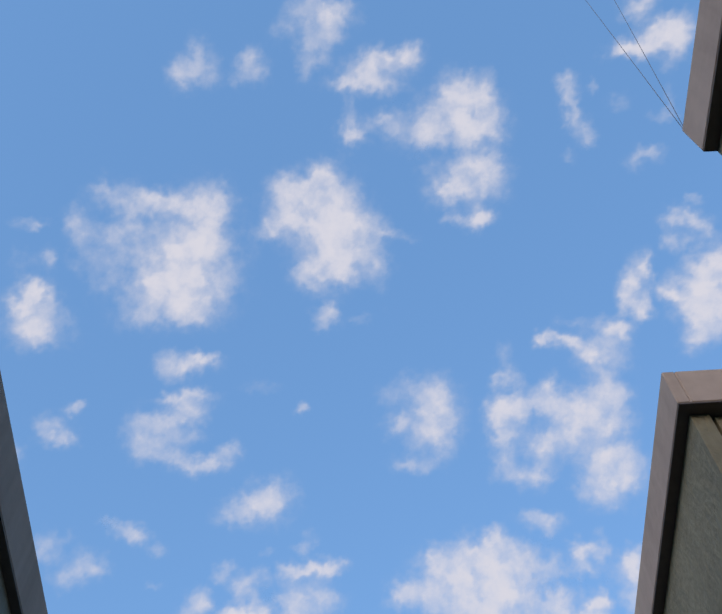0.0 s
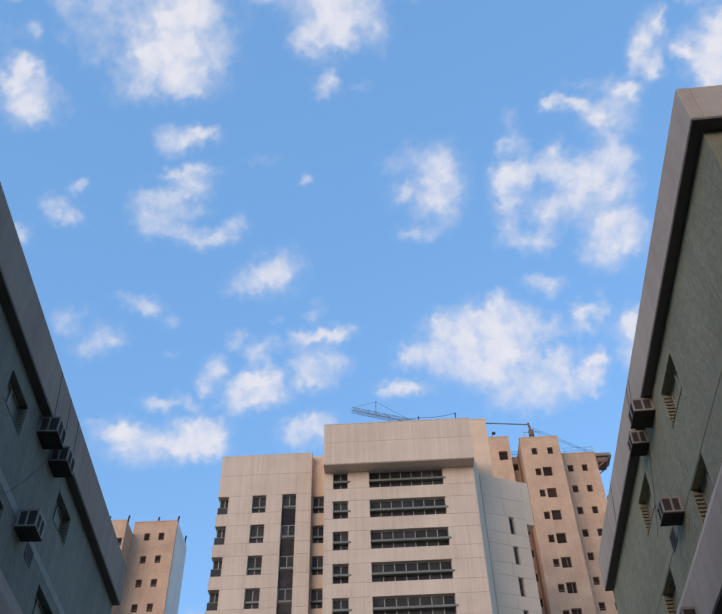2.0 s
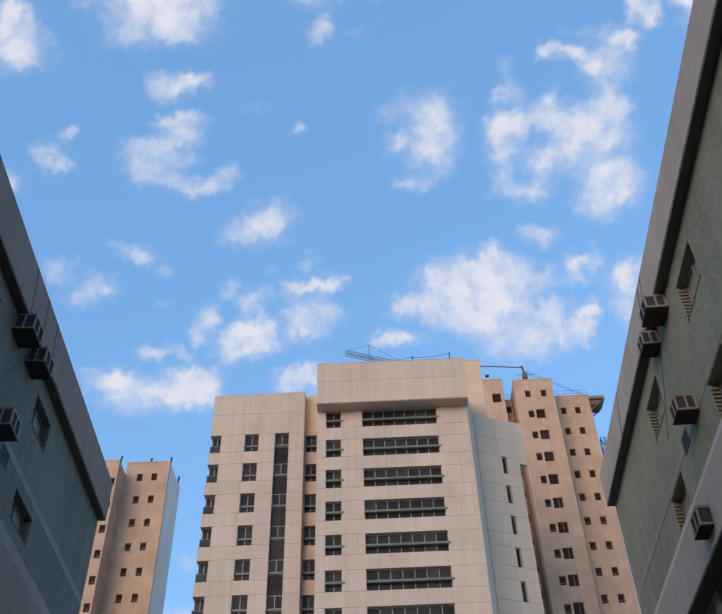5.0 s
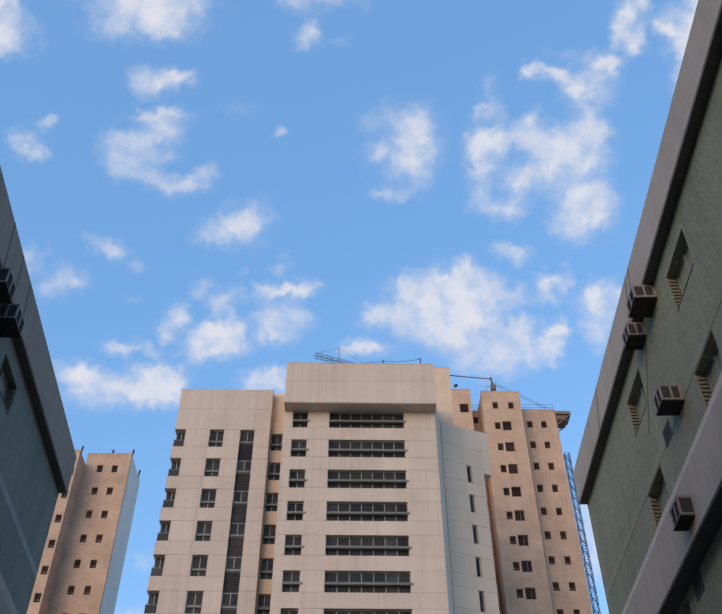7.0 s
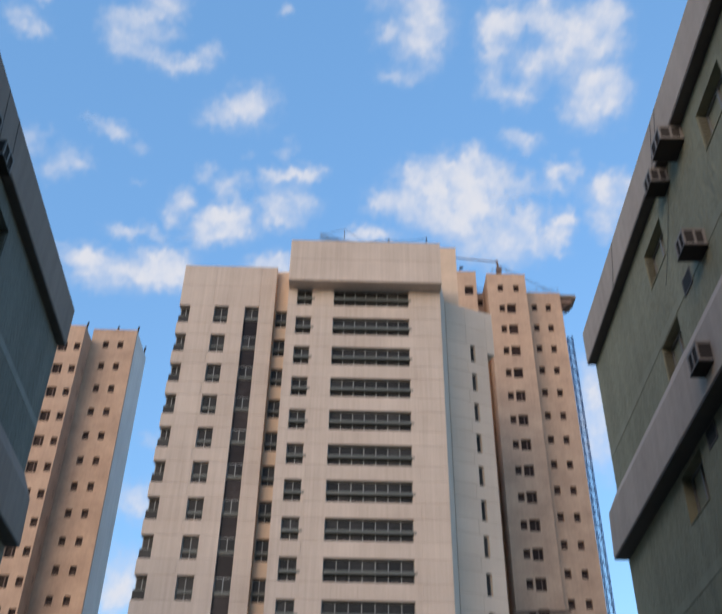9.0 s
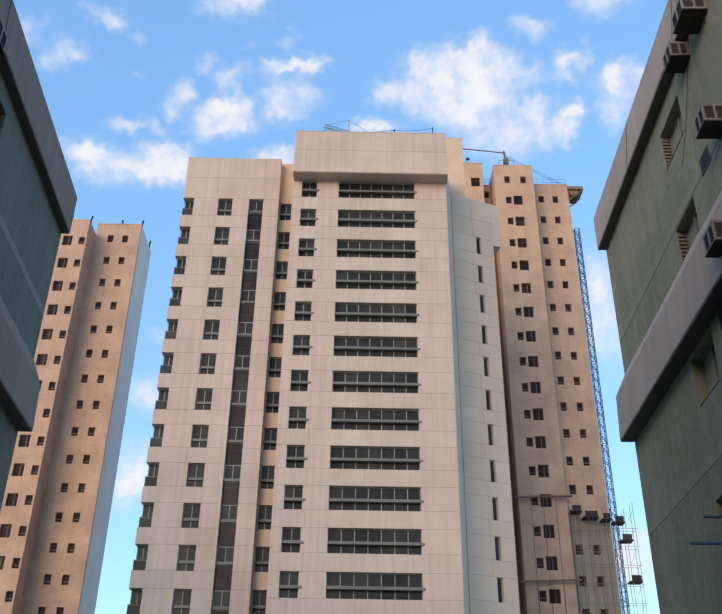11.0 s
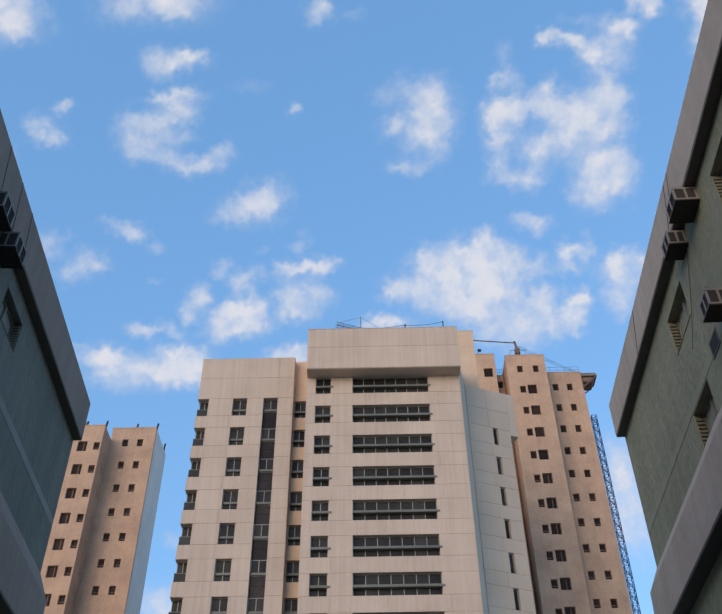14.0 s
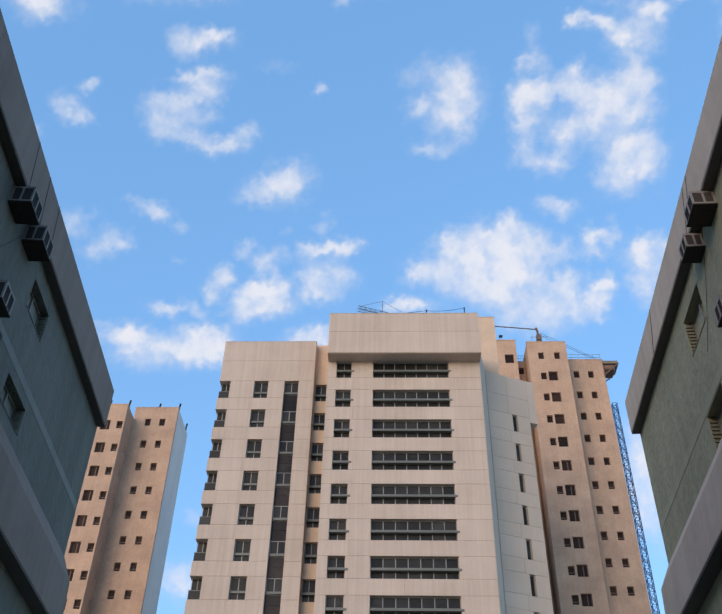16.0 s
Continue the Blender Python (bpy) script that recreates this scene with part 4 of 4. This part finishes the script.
cloud(-16.6, 78.3, 14, [(0.8, 1.1, 1.12, 0.94, 0.65), (1.9, 0.9, 0.62, 0.59, 0.6), (0.5, -0.2, 0.79, 0.95, 0.6), (-0.2, -1.3, 0.51, 0.77, 0.5), (-0.8, -2.1, 0.4, 0.77, 0.3), (-0.6, 1.4, 0.84, 0.59, 0.4), (-1.7, 0.1, 0.79, 0.54, 0.4)])
cloud(52.8, 69.0, -53, [(1.1, 1.0, 0.81, 0.57, 0.95), (0.4, 0.3, 0.9, 0.57, 0.9), (1.5, -0.0, 0.64, 0.73, 0.8), (-1.1, -0.4, 0.92, 0.37, 0.9), (-1.9, -0.7, 0.48, 0.27, 0.8), (-0.1, -0.3, 0.65, 0.39, 0.8)])
cloud(55.4, 70.9, -56, [(0.0, -0.0, 0.73, 0.52, 0.7), (-0.6, -0.4, 0.42, 0.31, 0.5), (0.5, 0.5, 0.46, 0.41, 0.5)])
cloud(51.8, 67.7, -52, [(-0.0, 0.0, 0.52, 0.58, 0.25)])
cloud(36.6, 69.1, -37, [(-0.6, 1.9, 0.49, 0.38, 0.5), (-0.4, 0.8, 0.33, 0.77, 0.55), (-0.2, -0.2, 0.39, 0.61, 0.6), (0.5, -0.9, 0.38, 0.61, 0.45), (0.8, -1.7, 0.44, 0.33, 0.3)])
cloud(41.0, 69.8, -42, [(0.0, 0.0, 0.33, 0.33, 0.25)])
cloud(45.1, 70.6, -46, [(0.0, 0.0, 0.38, 0.27, 0.3)])
cloud(42.7, 67.9, -43, [(-0.0, -0.0, 0.59, 0.44, 0.3)])
cloud(46.9, 65.8, -47, [(0.2, 0.4, 0.31, 0.67, 0.4), (-0.2, -0.4, 0.58, 0.32, 0.5)])
cloud(40.1, 64.5, -40, [(0.3, 0.3, 0.74, 0.39, 0.5), (-0.3, -0.3, 0.43, 0.39, 0.35)])
cloud(32.1, 67.2, -32, [(-0.0, 0.0, 0.39, 0.34, 0.25)])
cloud(31.1, 58.0, -29, [(-0.4, 0.5, 0.43, 0.91, 0.85), (0.5, 1.4, 0.38, 0.62, 0.85), (-0.7, -0.4, 0.49, 0.51, 0.7), (0.1, -1.1, 0.59, 0.45, 0.75), (0.5, -0.4, 0.32, 0.62, 0.5)])
cloud(39.7, 59.7, -38, [(-0.1, 0.5, 0.78, 0.39, 0.85), (-0.9, 0.3, 0.53, 0.39, 0.6), (0.6, 0.1, 0.36, 0.28, 0.6), (-0.9, -1.0, 0.47, 0.5, 0.65), (-0.1, -1.1, 0.47, 0.33, 0.45), (1.0, -0.4, 0.46, 0.5, 0.6), (0.4, 1.6, 0.41, 0.22, 0.5)])
cloud(37.5, 55.6, -35, [(-0.2, 1.2, 1.03, 0.61, 0.9), (0.8, 1.5, 1.01, 0.96, 1.0), (-1.0, 0.4, 1.04, 0.78, 0.95), (-2.3, -0.2, 0.74, 0.45, 0.85), (0.3, -0.2, 1.27, 1.1, 1.0), (-0.7, -1.3, 0.9, 0.78, 0.85), (-1.0, -2.5, 0.57, 0.69, 0.85), (0.3, -1.6, 0.77, 0.69, 0.7), (2.1, 0.4, 1.24, 1.36, 0.9), (1.6, 2.3, 1.0, 0.76, 0.7)])
cloud(23.9, 56.3, -23, [(-3.0, 0.3, 0.4, 0.35, 0.95), (-2.1, 0.4, 0.71, 0.29, 0.85), (-1.2, 0.1, 0.7, 0.4, 0.85), (-0.0, -0.6, 0.78, 0.57, 0.95), (0.8, 0.1, 0.55, 0.63, 0.85), (1.2, 1.0, 0.69, 0.34, 0.85), (2.0, 0.7, 0.49, 0.62, 0.65), (-1.1, 1.4, 0.78, 0.29, 0.45), (-0.0, 1.3, 0.61, 0.34, 0.4), (1.7, -1.1, 0.68, 0.57, 0.45), (0.6, -1.6, 0.69, 0.46, 0.45), (0.9, -2.0, 0.77, 0.4, 0.4)])
cloud(17.0, 52.3, -16, [(-0.2, 2.4, 0.62, 0.57, 0.7), (-1.1, 1.7, 1.13, 0.57, 0.7), (0.4, 1.7, 0.84, 0.57, 0.65), (-2.7, 1.4, 0.63, 0.58, 0.85), (-2.9, 0.4, 0.69, 0.72, 0.85), (-2.7, -0.5, 0.63, 0.46, 0.85), (-1.8, 0.8, 0.43, 0.57, 0.5), (1.7, 1.4, 1.05, 0.74, 0.7), (1.3, 0.4, 0.97, 0.71, 0.6), (3.1, 2.2, 0.96, 0.79, 0.75), (3.9, 1.4, 0.82, 0.99, 0.7), (2.2, 0.5, 1.24, 0.79, 0.7), (3.3, -0.0, 1.09, 0.78, 0.65), (0.5, -0.6, 1.11, 0.62, 0.75), (-0.5, -1.3, 0.84, 0.57, 0.6), (1.6, -1.2, 1.24, 0.56, 0.45), (-2.8, -2.0, 0.71, 0.62, 0.5), (-2.3, -2.9, 0.79, 0.45, 0.4), (-0.9, -2.7, 0.84, 0.7, 0.6), (-0.4, -3.1, 0.45, 0.45, 0.5)])
cloud(21.3, 48.6, -18, [(-0.2, 0.9, 1.08, 0.77, 0.75), (0.8, 1.1, 0.75, 0.61, 0.7), (-0.8, -0.2, 0.95, 0.96, 0.75), (0.6, -0.2, 0.8, 0.96, 0.7), (-0.3, -1.1, 0.81, 0.55, 0.55), (-1.6, -0.7, 0.49, 0.61, 0.4), (1.5, 0.2, 0.43, 0.82, 0.35)])
cloud(13.9, 56.4, -14, [(0.2, -0.5, 0.75, 0.41, 0.7), (-0.4, -0.8, 0.46, 0.35, 0.6), (0.0, 1.1, 0.52, 0.58, 0.45), (0.2, 0.3, 0.4, 0.41, 0.35)])
cloud(4.1, 54.2, -5, [(0.8, 1.8, 1.02, 0.73, 0.85), (0.2, 2.3, 0.88, 0.47, 0.65), (1.4, 1.1, 0.82, 0.81, 0.75), (1.7, -0.1, 0.73, 0.72, 0.6), (-0.1, 0.4, 1.02, 0.64, 0.55), (-1.0, -0.1, 0.64, 0.41, 0.6), (0.5, -0.8, 1.02, 0.72, 0.6), (1.3, -1.6, 0.72, 0.86, 0.6), (-0.1, -1.4, 0.73, 0.72, 0.4), (-0.7, -2.6, 0.87, 0.4, 0.5), (0.5, -2.8, 0.72, 0.4, 0.3), (-1.8, 1.6, 0.73, 0.82, 0.3), (-1.0, 2.7, 0.41, 0.65, 0.2), (-1.7, -0.5, 0.47, 0.46, 0.35)])
cloud(-21.9, 56.4, 16, [(-1.1, 0.3, 0.62, 0.52, 0.65), (-0.2, -0.2, 0.8, 0.35, 0.75), (0.8, 0.3, 0.86, 0.35, 0.85), (1.4, 0.4, 0.34, 0.35, 0.5), (-0.9, -0.7, 0.71, 0.46, 0.3)])
cloud(-21.4, 52.6, 15, [(1.4, 2.0, 0.91, 0.35, 0.8), (-0.0, 1.7, 0.9, 0.29, 0.7), (1.1, 1.1, 0.85, 0.4, 0.7), (-1.1, 0.3, 0.98, 0.45, 0.65), (0.3, 0.4, 0.99, 0.4, 0.6), (-1.8, -0.6, 0.67, 0.79, 0.65), (-0.5, -0.7, 1.12, 0.56, 0.6), (-1.0, -1.6, 0.97, 0.45, 0.6), (0.1, -1.9, 0.7, 0.39, 0.5), (1.5, -0.6, 0.71, 0.28, 0.35)])
cloud(-16.3, 51.4, 11, [(-0.4, -0.3, 0.91, 0.4, 0.75), (0.6, 0.4, 0.63, 0.34, 0.6), (-1.3, -0.7, 0.85, 0.39, 0.55), (1.1, 0.7, 0.34, 0.46, 0.3)])
cloud(-31.3, 50.7, 23, [(-1.1, -0.2, 0.52, 0.55, 0.5), (-0.2, -0.2, 0.74, 0.39, 0.45), (0.2, -0.8, 0.42, 0.39, 0.65), (-0.6, -0.8, 0.47, 0.33, 0.5), (0.6, 0.9, 0.48, 0.33, 0.6), (1.1, 1.2, 0.27, 0.22, 0.4)])
cloud(-11.8, 48.9, 7, [(1.1, 0.6, 1.01, 0.62, 0.65), (0.0, 0.2, 1.0, 0.7, 0.7), (-0.5, -0.5, 0.85, 0.56, 0.6), (1.9, 0.8, 0.46, 0.79, 0.5), (0.9, -0.2, 0.86, 0.7, 0.5), (-1.7, -0.8, 0.85, 0.39, 0.3), (-1.7, -0.1, 0.71, 0.33, 0.25)])
cloud(-8.4, 55.1, 5, [(-0.0, 0.0, 0.35, 0.29, 0.6)])
cloud(-13.2, 56.1, 9, [(0.0, 0.0, 0.93, 0.35, 0.3)])
cloud(-38.3, 55.7, 31, [(-0.1, 1.8, 0.66, 0.56, 0.8), (0.2, 1.0, 0.66, 0.7, 0.8), (-0.8, 0.7, 0.73, 0.78, 0.85), (-0.4, -0.4, 0.92, 0.78, 0.9), (-0.1, -1.1, 0.53, 0.56, 0.7), (1.0, -0.1, 0.67, 0.45, 0.45), (1.5, -1.0, 0.94, 0.84, 0.2), (-1.3, -0.9, 0.65, 0.55, 0.3)])
cloud(-44.9, 60.1, 38, [(0.4, -0.1, 0.63, 0.28, 0.6), (-0.4, 0.1, 0.52, 0.27, 0.3)])
cloud(-41.7, 58.6, 35, [(0.7, 0.1, 0.37, 0.5, 0.45), (-0.7, -0.1, 0.78, 0.69, 0.3)])
cloud(-33.9, 48.0, 24, [(-0.0, 0.0, 0.46, 0.59, 0.6)])
cloud(-27.9, 43.9, 18, [(0.3, 0.3, 0.73, 0.58, 0.5), (-0.3, -0.3, 0.56, 0.47, 0.4)])
cloud(-24.9, 43.2, 16, [(0.1, 0.4, 0.92, 0.65, 0.5), (-0.9, -0.5, 0.91, 0.52, 0.5), (0.9, 0.0, 0.53, 0.37, 0.35)])
cloud(-21.5, 45.7, 14, [(-1.0, 0.5, 0.59, 0.38, 0.45), (-0.1, 0.2, 0.76, 0.43, 0.6), (1.1, -0.7, 0.55, 0.32, 0.35)])
cloud(-24.0, 46.3, 16, [(-0.0, 0.0, 0.32, 0.27, 0.3)])
cloud(-6.8, 60.9, 4, [(0.2, 0.5, 0.47, 0.47, 0.5), (0.1, -0.0, 0.65, 0.53, 0.55), (-0.3, -0.5, 0.41, 0.35, 0.35)])
cloud(-2.3, 60.9, -0, [(-0.0, -0.0, 0.47, 0.3, 0.4)])
cloud(6.5, 44.6, -5, [(0.5, 1.5, 1.45, 0.47, 0.85), (1.9, 2.0, 0.87, 0.41, 0.8), (2.8, 1.5, 1.01, 0.53, 0.8), (-0.4, 0.6, 1.31, 0.82, 0.9), (1.6, 0.6, 1.59, 0.88, 1.0), (0.8, -0.6, 1.74, 1.03, 1.0), (2.5, -0.9, 1.3, 1.02, 0.95), (1.7, -2.1, 1.6, 0.88, 0.95), (-1.0, -0.9, 1.03, 0.74, 0.85), (-1.4, 0.0, 0.65, 1.03, 0.7), (-0.1, -2.1, 0.88, 0.65, 0.7), (3.4, 0.3, 0.58, 0.73, 0.6), (-1.9, 1.3, 0.53, 0.35, 0.5), (-3.3, -0.7, 0.89, 0.53, 0.55), (-2.5, -0.3, 0.65, 0.53, 0.5), (-4.2, -1.2, 0.65, 0.47, 0.45), (-2.7, -1.5, 0.74, 0.41, 0.35), (2.2, 2.3, 0.35, 0.47, 0.6)])
cloud(12.0, 41.1, -8, [(0.7, 1.5, 0.85, 0.52, 0.75), (-0.2, 0.9, 1.0, 0.64, 0.75), (1.4, 0.9, 0.71, 0.72, 0.65), (-0.5, -0.1, 1.29, 0.73, 0.6), (1.0, -0.3, 1.13, 0.72, 0.5), (-1.9, -0.3, 1.01, 0.64, 0.55), (0.1, -1.1, 1.71, 0.64, 0.4), (-2.5, -1.3, 0.87, 0.53, 0.4), (1.8, -0.3, 0.42, 0.72, 0.35)])
cloud(13.7, 46.9, -10, [(0.2, 0.2, 0.91, 0.4, 0.65), (0.4, -0.4, 0.45, 0.35, 0.45), (-0.6, 0.2, 0.4, 0.35, 0.4)])
cloud(13.7, 44.3, -10, [(-0.9, 0.5, 0.4, 0.58, 0.6), (-0.2, 0.0, 0.71, 0.58, 0.6), (0.5, 0.5, 0.4, 0.52, 0.5), (1.1, -0.3, 0.45, 0.23, 0.3), (-0.6, -0.7, 0.4, 0.23, 0.3)])
cloud(17.4, 44.7, -13, [(-0.0, 0.2, 0.78, 0.4, 0.85), (-0.7, -0.1, 0.45, 0.52, 0.7), (0.7, -0.1, 0.39, 0.4, 0.6), (-0.4, -1.0, 0.62, 0.4, 0.7), (0.5, 1.0, 0.33, 0.4, 0.35)])
cloud(20.7, 42.2, -15, [(-0.5, 1.2, 0.82, 0.57, 0.85), (0.8, 1.5, 0.48, 0.45, 0.7), (0.1, 0.3, 0.76, 0.71, 0.85), (-0.7, -0.2, 0.6, 0.8, 0.85), (-0.2, -1.1, 0.68, 0.62, 0.65), (-0.4, -2.1, 0.49, 0.4, 0.4), (0.9, 0.5, 0.38, 0.56, 0.4)])
cloud(16.2, 41.1, -11, [(-0.1, 0.7, 0.56, 0.58, 0.85), (0.6, 0.9, 0.28, 0.46, 0.6), (0.1, -0.3, 0.61, 0.72, 0.85), (-0.6, -0.1, 0.34, 0.63, 0.6), (-0.1, -1.2, 0.34, 0.29, 0.4)])
cloud(-11.7, 41.8, 8, [(-0.3, 0.6, 1.02, 0.47, 0.85), (0.7, 0.5, 0.82, 0.64, 0.9), (-0.9, -0.3, 0.81, 0.64, 0.85), (0.2, -0.3, 1.16, 0.59, 0.95), (-1.2, -1.0, 0.58, 0.35, 0.75), (1.1, -0.1, 0.44, 0.59, 0.7), (0.8, 1.4, 0.35, 0.47, 0.6), (-0.3, -0.8, 0.72, 0.41, 0.7)])
cloud(-15.5, 42.3, 10, [(0.2, 0.6, 0.52, 0.58, 0.65), (-0.2, -0.1, 0.57, 0.58, 0.65), (-0.6, -0.7, 0.46, 0.46, 0.55), (0.6, 0.3, 0.34, 0.41, 0.4)])
cloud(-6.7, 44.1, 4, [(-0.4, 1.1, 0.73, 0.35, 0.7), (0.8, 1.2, 0.88, 0.41, 0.8), (1.8, 1.5, 0.65, 0.35, 0.7), (-1.3, 1.1, 0.41, 0.29, 0.4), (0.2, -0.4, 1.03, 0.59, 0.8), (-0.7, -0.7, 0.73, 0.74, 0.75), (1.0, -0.4, 0.65, 0.59, 0.7), (-0.4, -1.6, 0.82, 0.47, 0.6), (0.7, -1.3, 0.74, 0.47, 0.5), (-1.6, -0.5, 0.41, 0.29, 0.35)])
cloud(-7.1, 46.7, 5, [(0.2, 0.2, 0.41, 0.65, 0.45), (-0.2, -0.2, 0.47, 0.23, 0.25)])
cloud(-12.4, 44.5, 8, [(0.7, -0.2, 0.82, 0.47, 0.6), (0.1, -0.6, 0.41, 0.53, 0.45), (1.2, 0.1, 0.41, 0.35, 0.5), (-0.8, 0.6, 0.4, 0.41, 0.45), (-1.2, 0.1, 0.46, 0.29, 0.35)])
cloud(-10.3, 46.3, 7, [(-0.0, -0.0, 0.41, 0.29, 0.35)])
cloud(-18.8, 40.3, 12, [(-0.8, -0.1, 0.7, 0.34, 0.65), (0.0, 0.1, 0.56, 0.34, 0.65), (0.7, 0.0, 0.34, 0.35, 0.4)])
cloud(-17.0, 40.5, 11, [(0.2, -0.2, 0.62, 0.4, 0.5), (-0.2, 0.2, 0.45, 0.35, 0.4)])
cloud(-14.6, 40.4, 9, [(-0.0, -0.0, 0.57, 0.23, 0.3)])
cloud(-20.9, 37.7, 13, [(-0.9, 0.7, 0.96, 0.45, 0.8), (0.2, 0.6, 0.83, 0.4, 0.85), (-1.3, 0.3, 0.54, 0.39, 0.7), (0.9, 0.0, 0.97, 0.51, 0.85), (2.0, -0.4, 0.98, 0.57, 0.65), (-0.5, -0.4, 1.1, 0.45, 0.55), (1.5, -1.3, 1.4, 0.51, 0.35), (-1.9, 1.3, 0.54, 0.23, 0.35), (0.1, -1.0, 1.1, 0.45, 0.35)])
cloud(-15.7, 38.5, 10, [(-0.3, 0.8, 1.14, 0.4, 0.75), (-0.5, 0.0, 1.13, 0.72, 0.9), (0.7, -0.1, 0.86, 0.81, 0.8), (0.0, -0.8, 1.0, 0.52, 0.65), (-1.1, -0.4, 0.51, 0.72, 0.6), (1.2, 0.5, 0.46, 0.46, 0.5)])
cloud(-7.0, 39.5, 4, [(0.2, 0.5, 0.82, 0.47, 0.95), (-0.7, 0.2, 0.88, 0.35, 0.9), (-1.0, -0.5, 0.73, 0.58, 0.9), (0.5, -0.2, 0.73, 0.59, 0.9), (1.1, 0.1, 0.41, 0.59, 0.6)])
cloud(0.2, 41.9, -0, [(-0.1, 0.2, 0.83, 0.41, 0.7), (0.8, -0.1, 1.18, 0.35, 0.6), (-0.7, -0.1, 0.59, 0.3, 0.6)])
cloud(-19.2, 43.4, 13, [(-0.0, 0.0, 0.56, 0.23, 0.25)])
cloud(-24.9, 46.1, 18, [(0.0, 0.0, 0.38, 0.28, 0.25)])
cloud(16.9, 29.3, -8, [(-0.2, 2.0, 1.07, 1.65, 0.8), (-0.0, -0.0, 1.06, 1.08, 0.6), (0.2, -1.9, 1.31, 1.33, 0.6)])
cloud(-14.3, 24.3, 7, [(-0.0, 0.0, 1.4, 0.91, 0.8)])
cloud(-14.6, 19.4, 6, [(0.3, 0.6, 1.24, 1.25, 0.9), (-0.3, -0.6, 1.09, 1.1, 0.8)])
cloud(-14.2, 28.0, 8, [(0.0, 0.0, 0.51, 0.4, 0.35)])
cloud(17.2, 14.9, -3, [(-0.9, -0.3, 1.58, 1.58, 0.85), (0.9, 0.3, 1.3, 1.31, 0.8)])
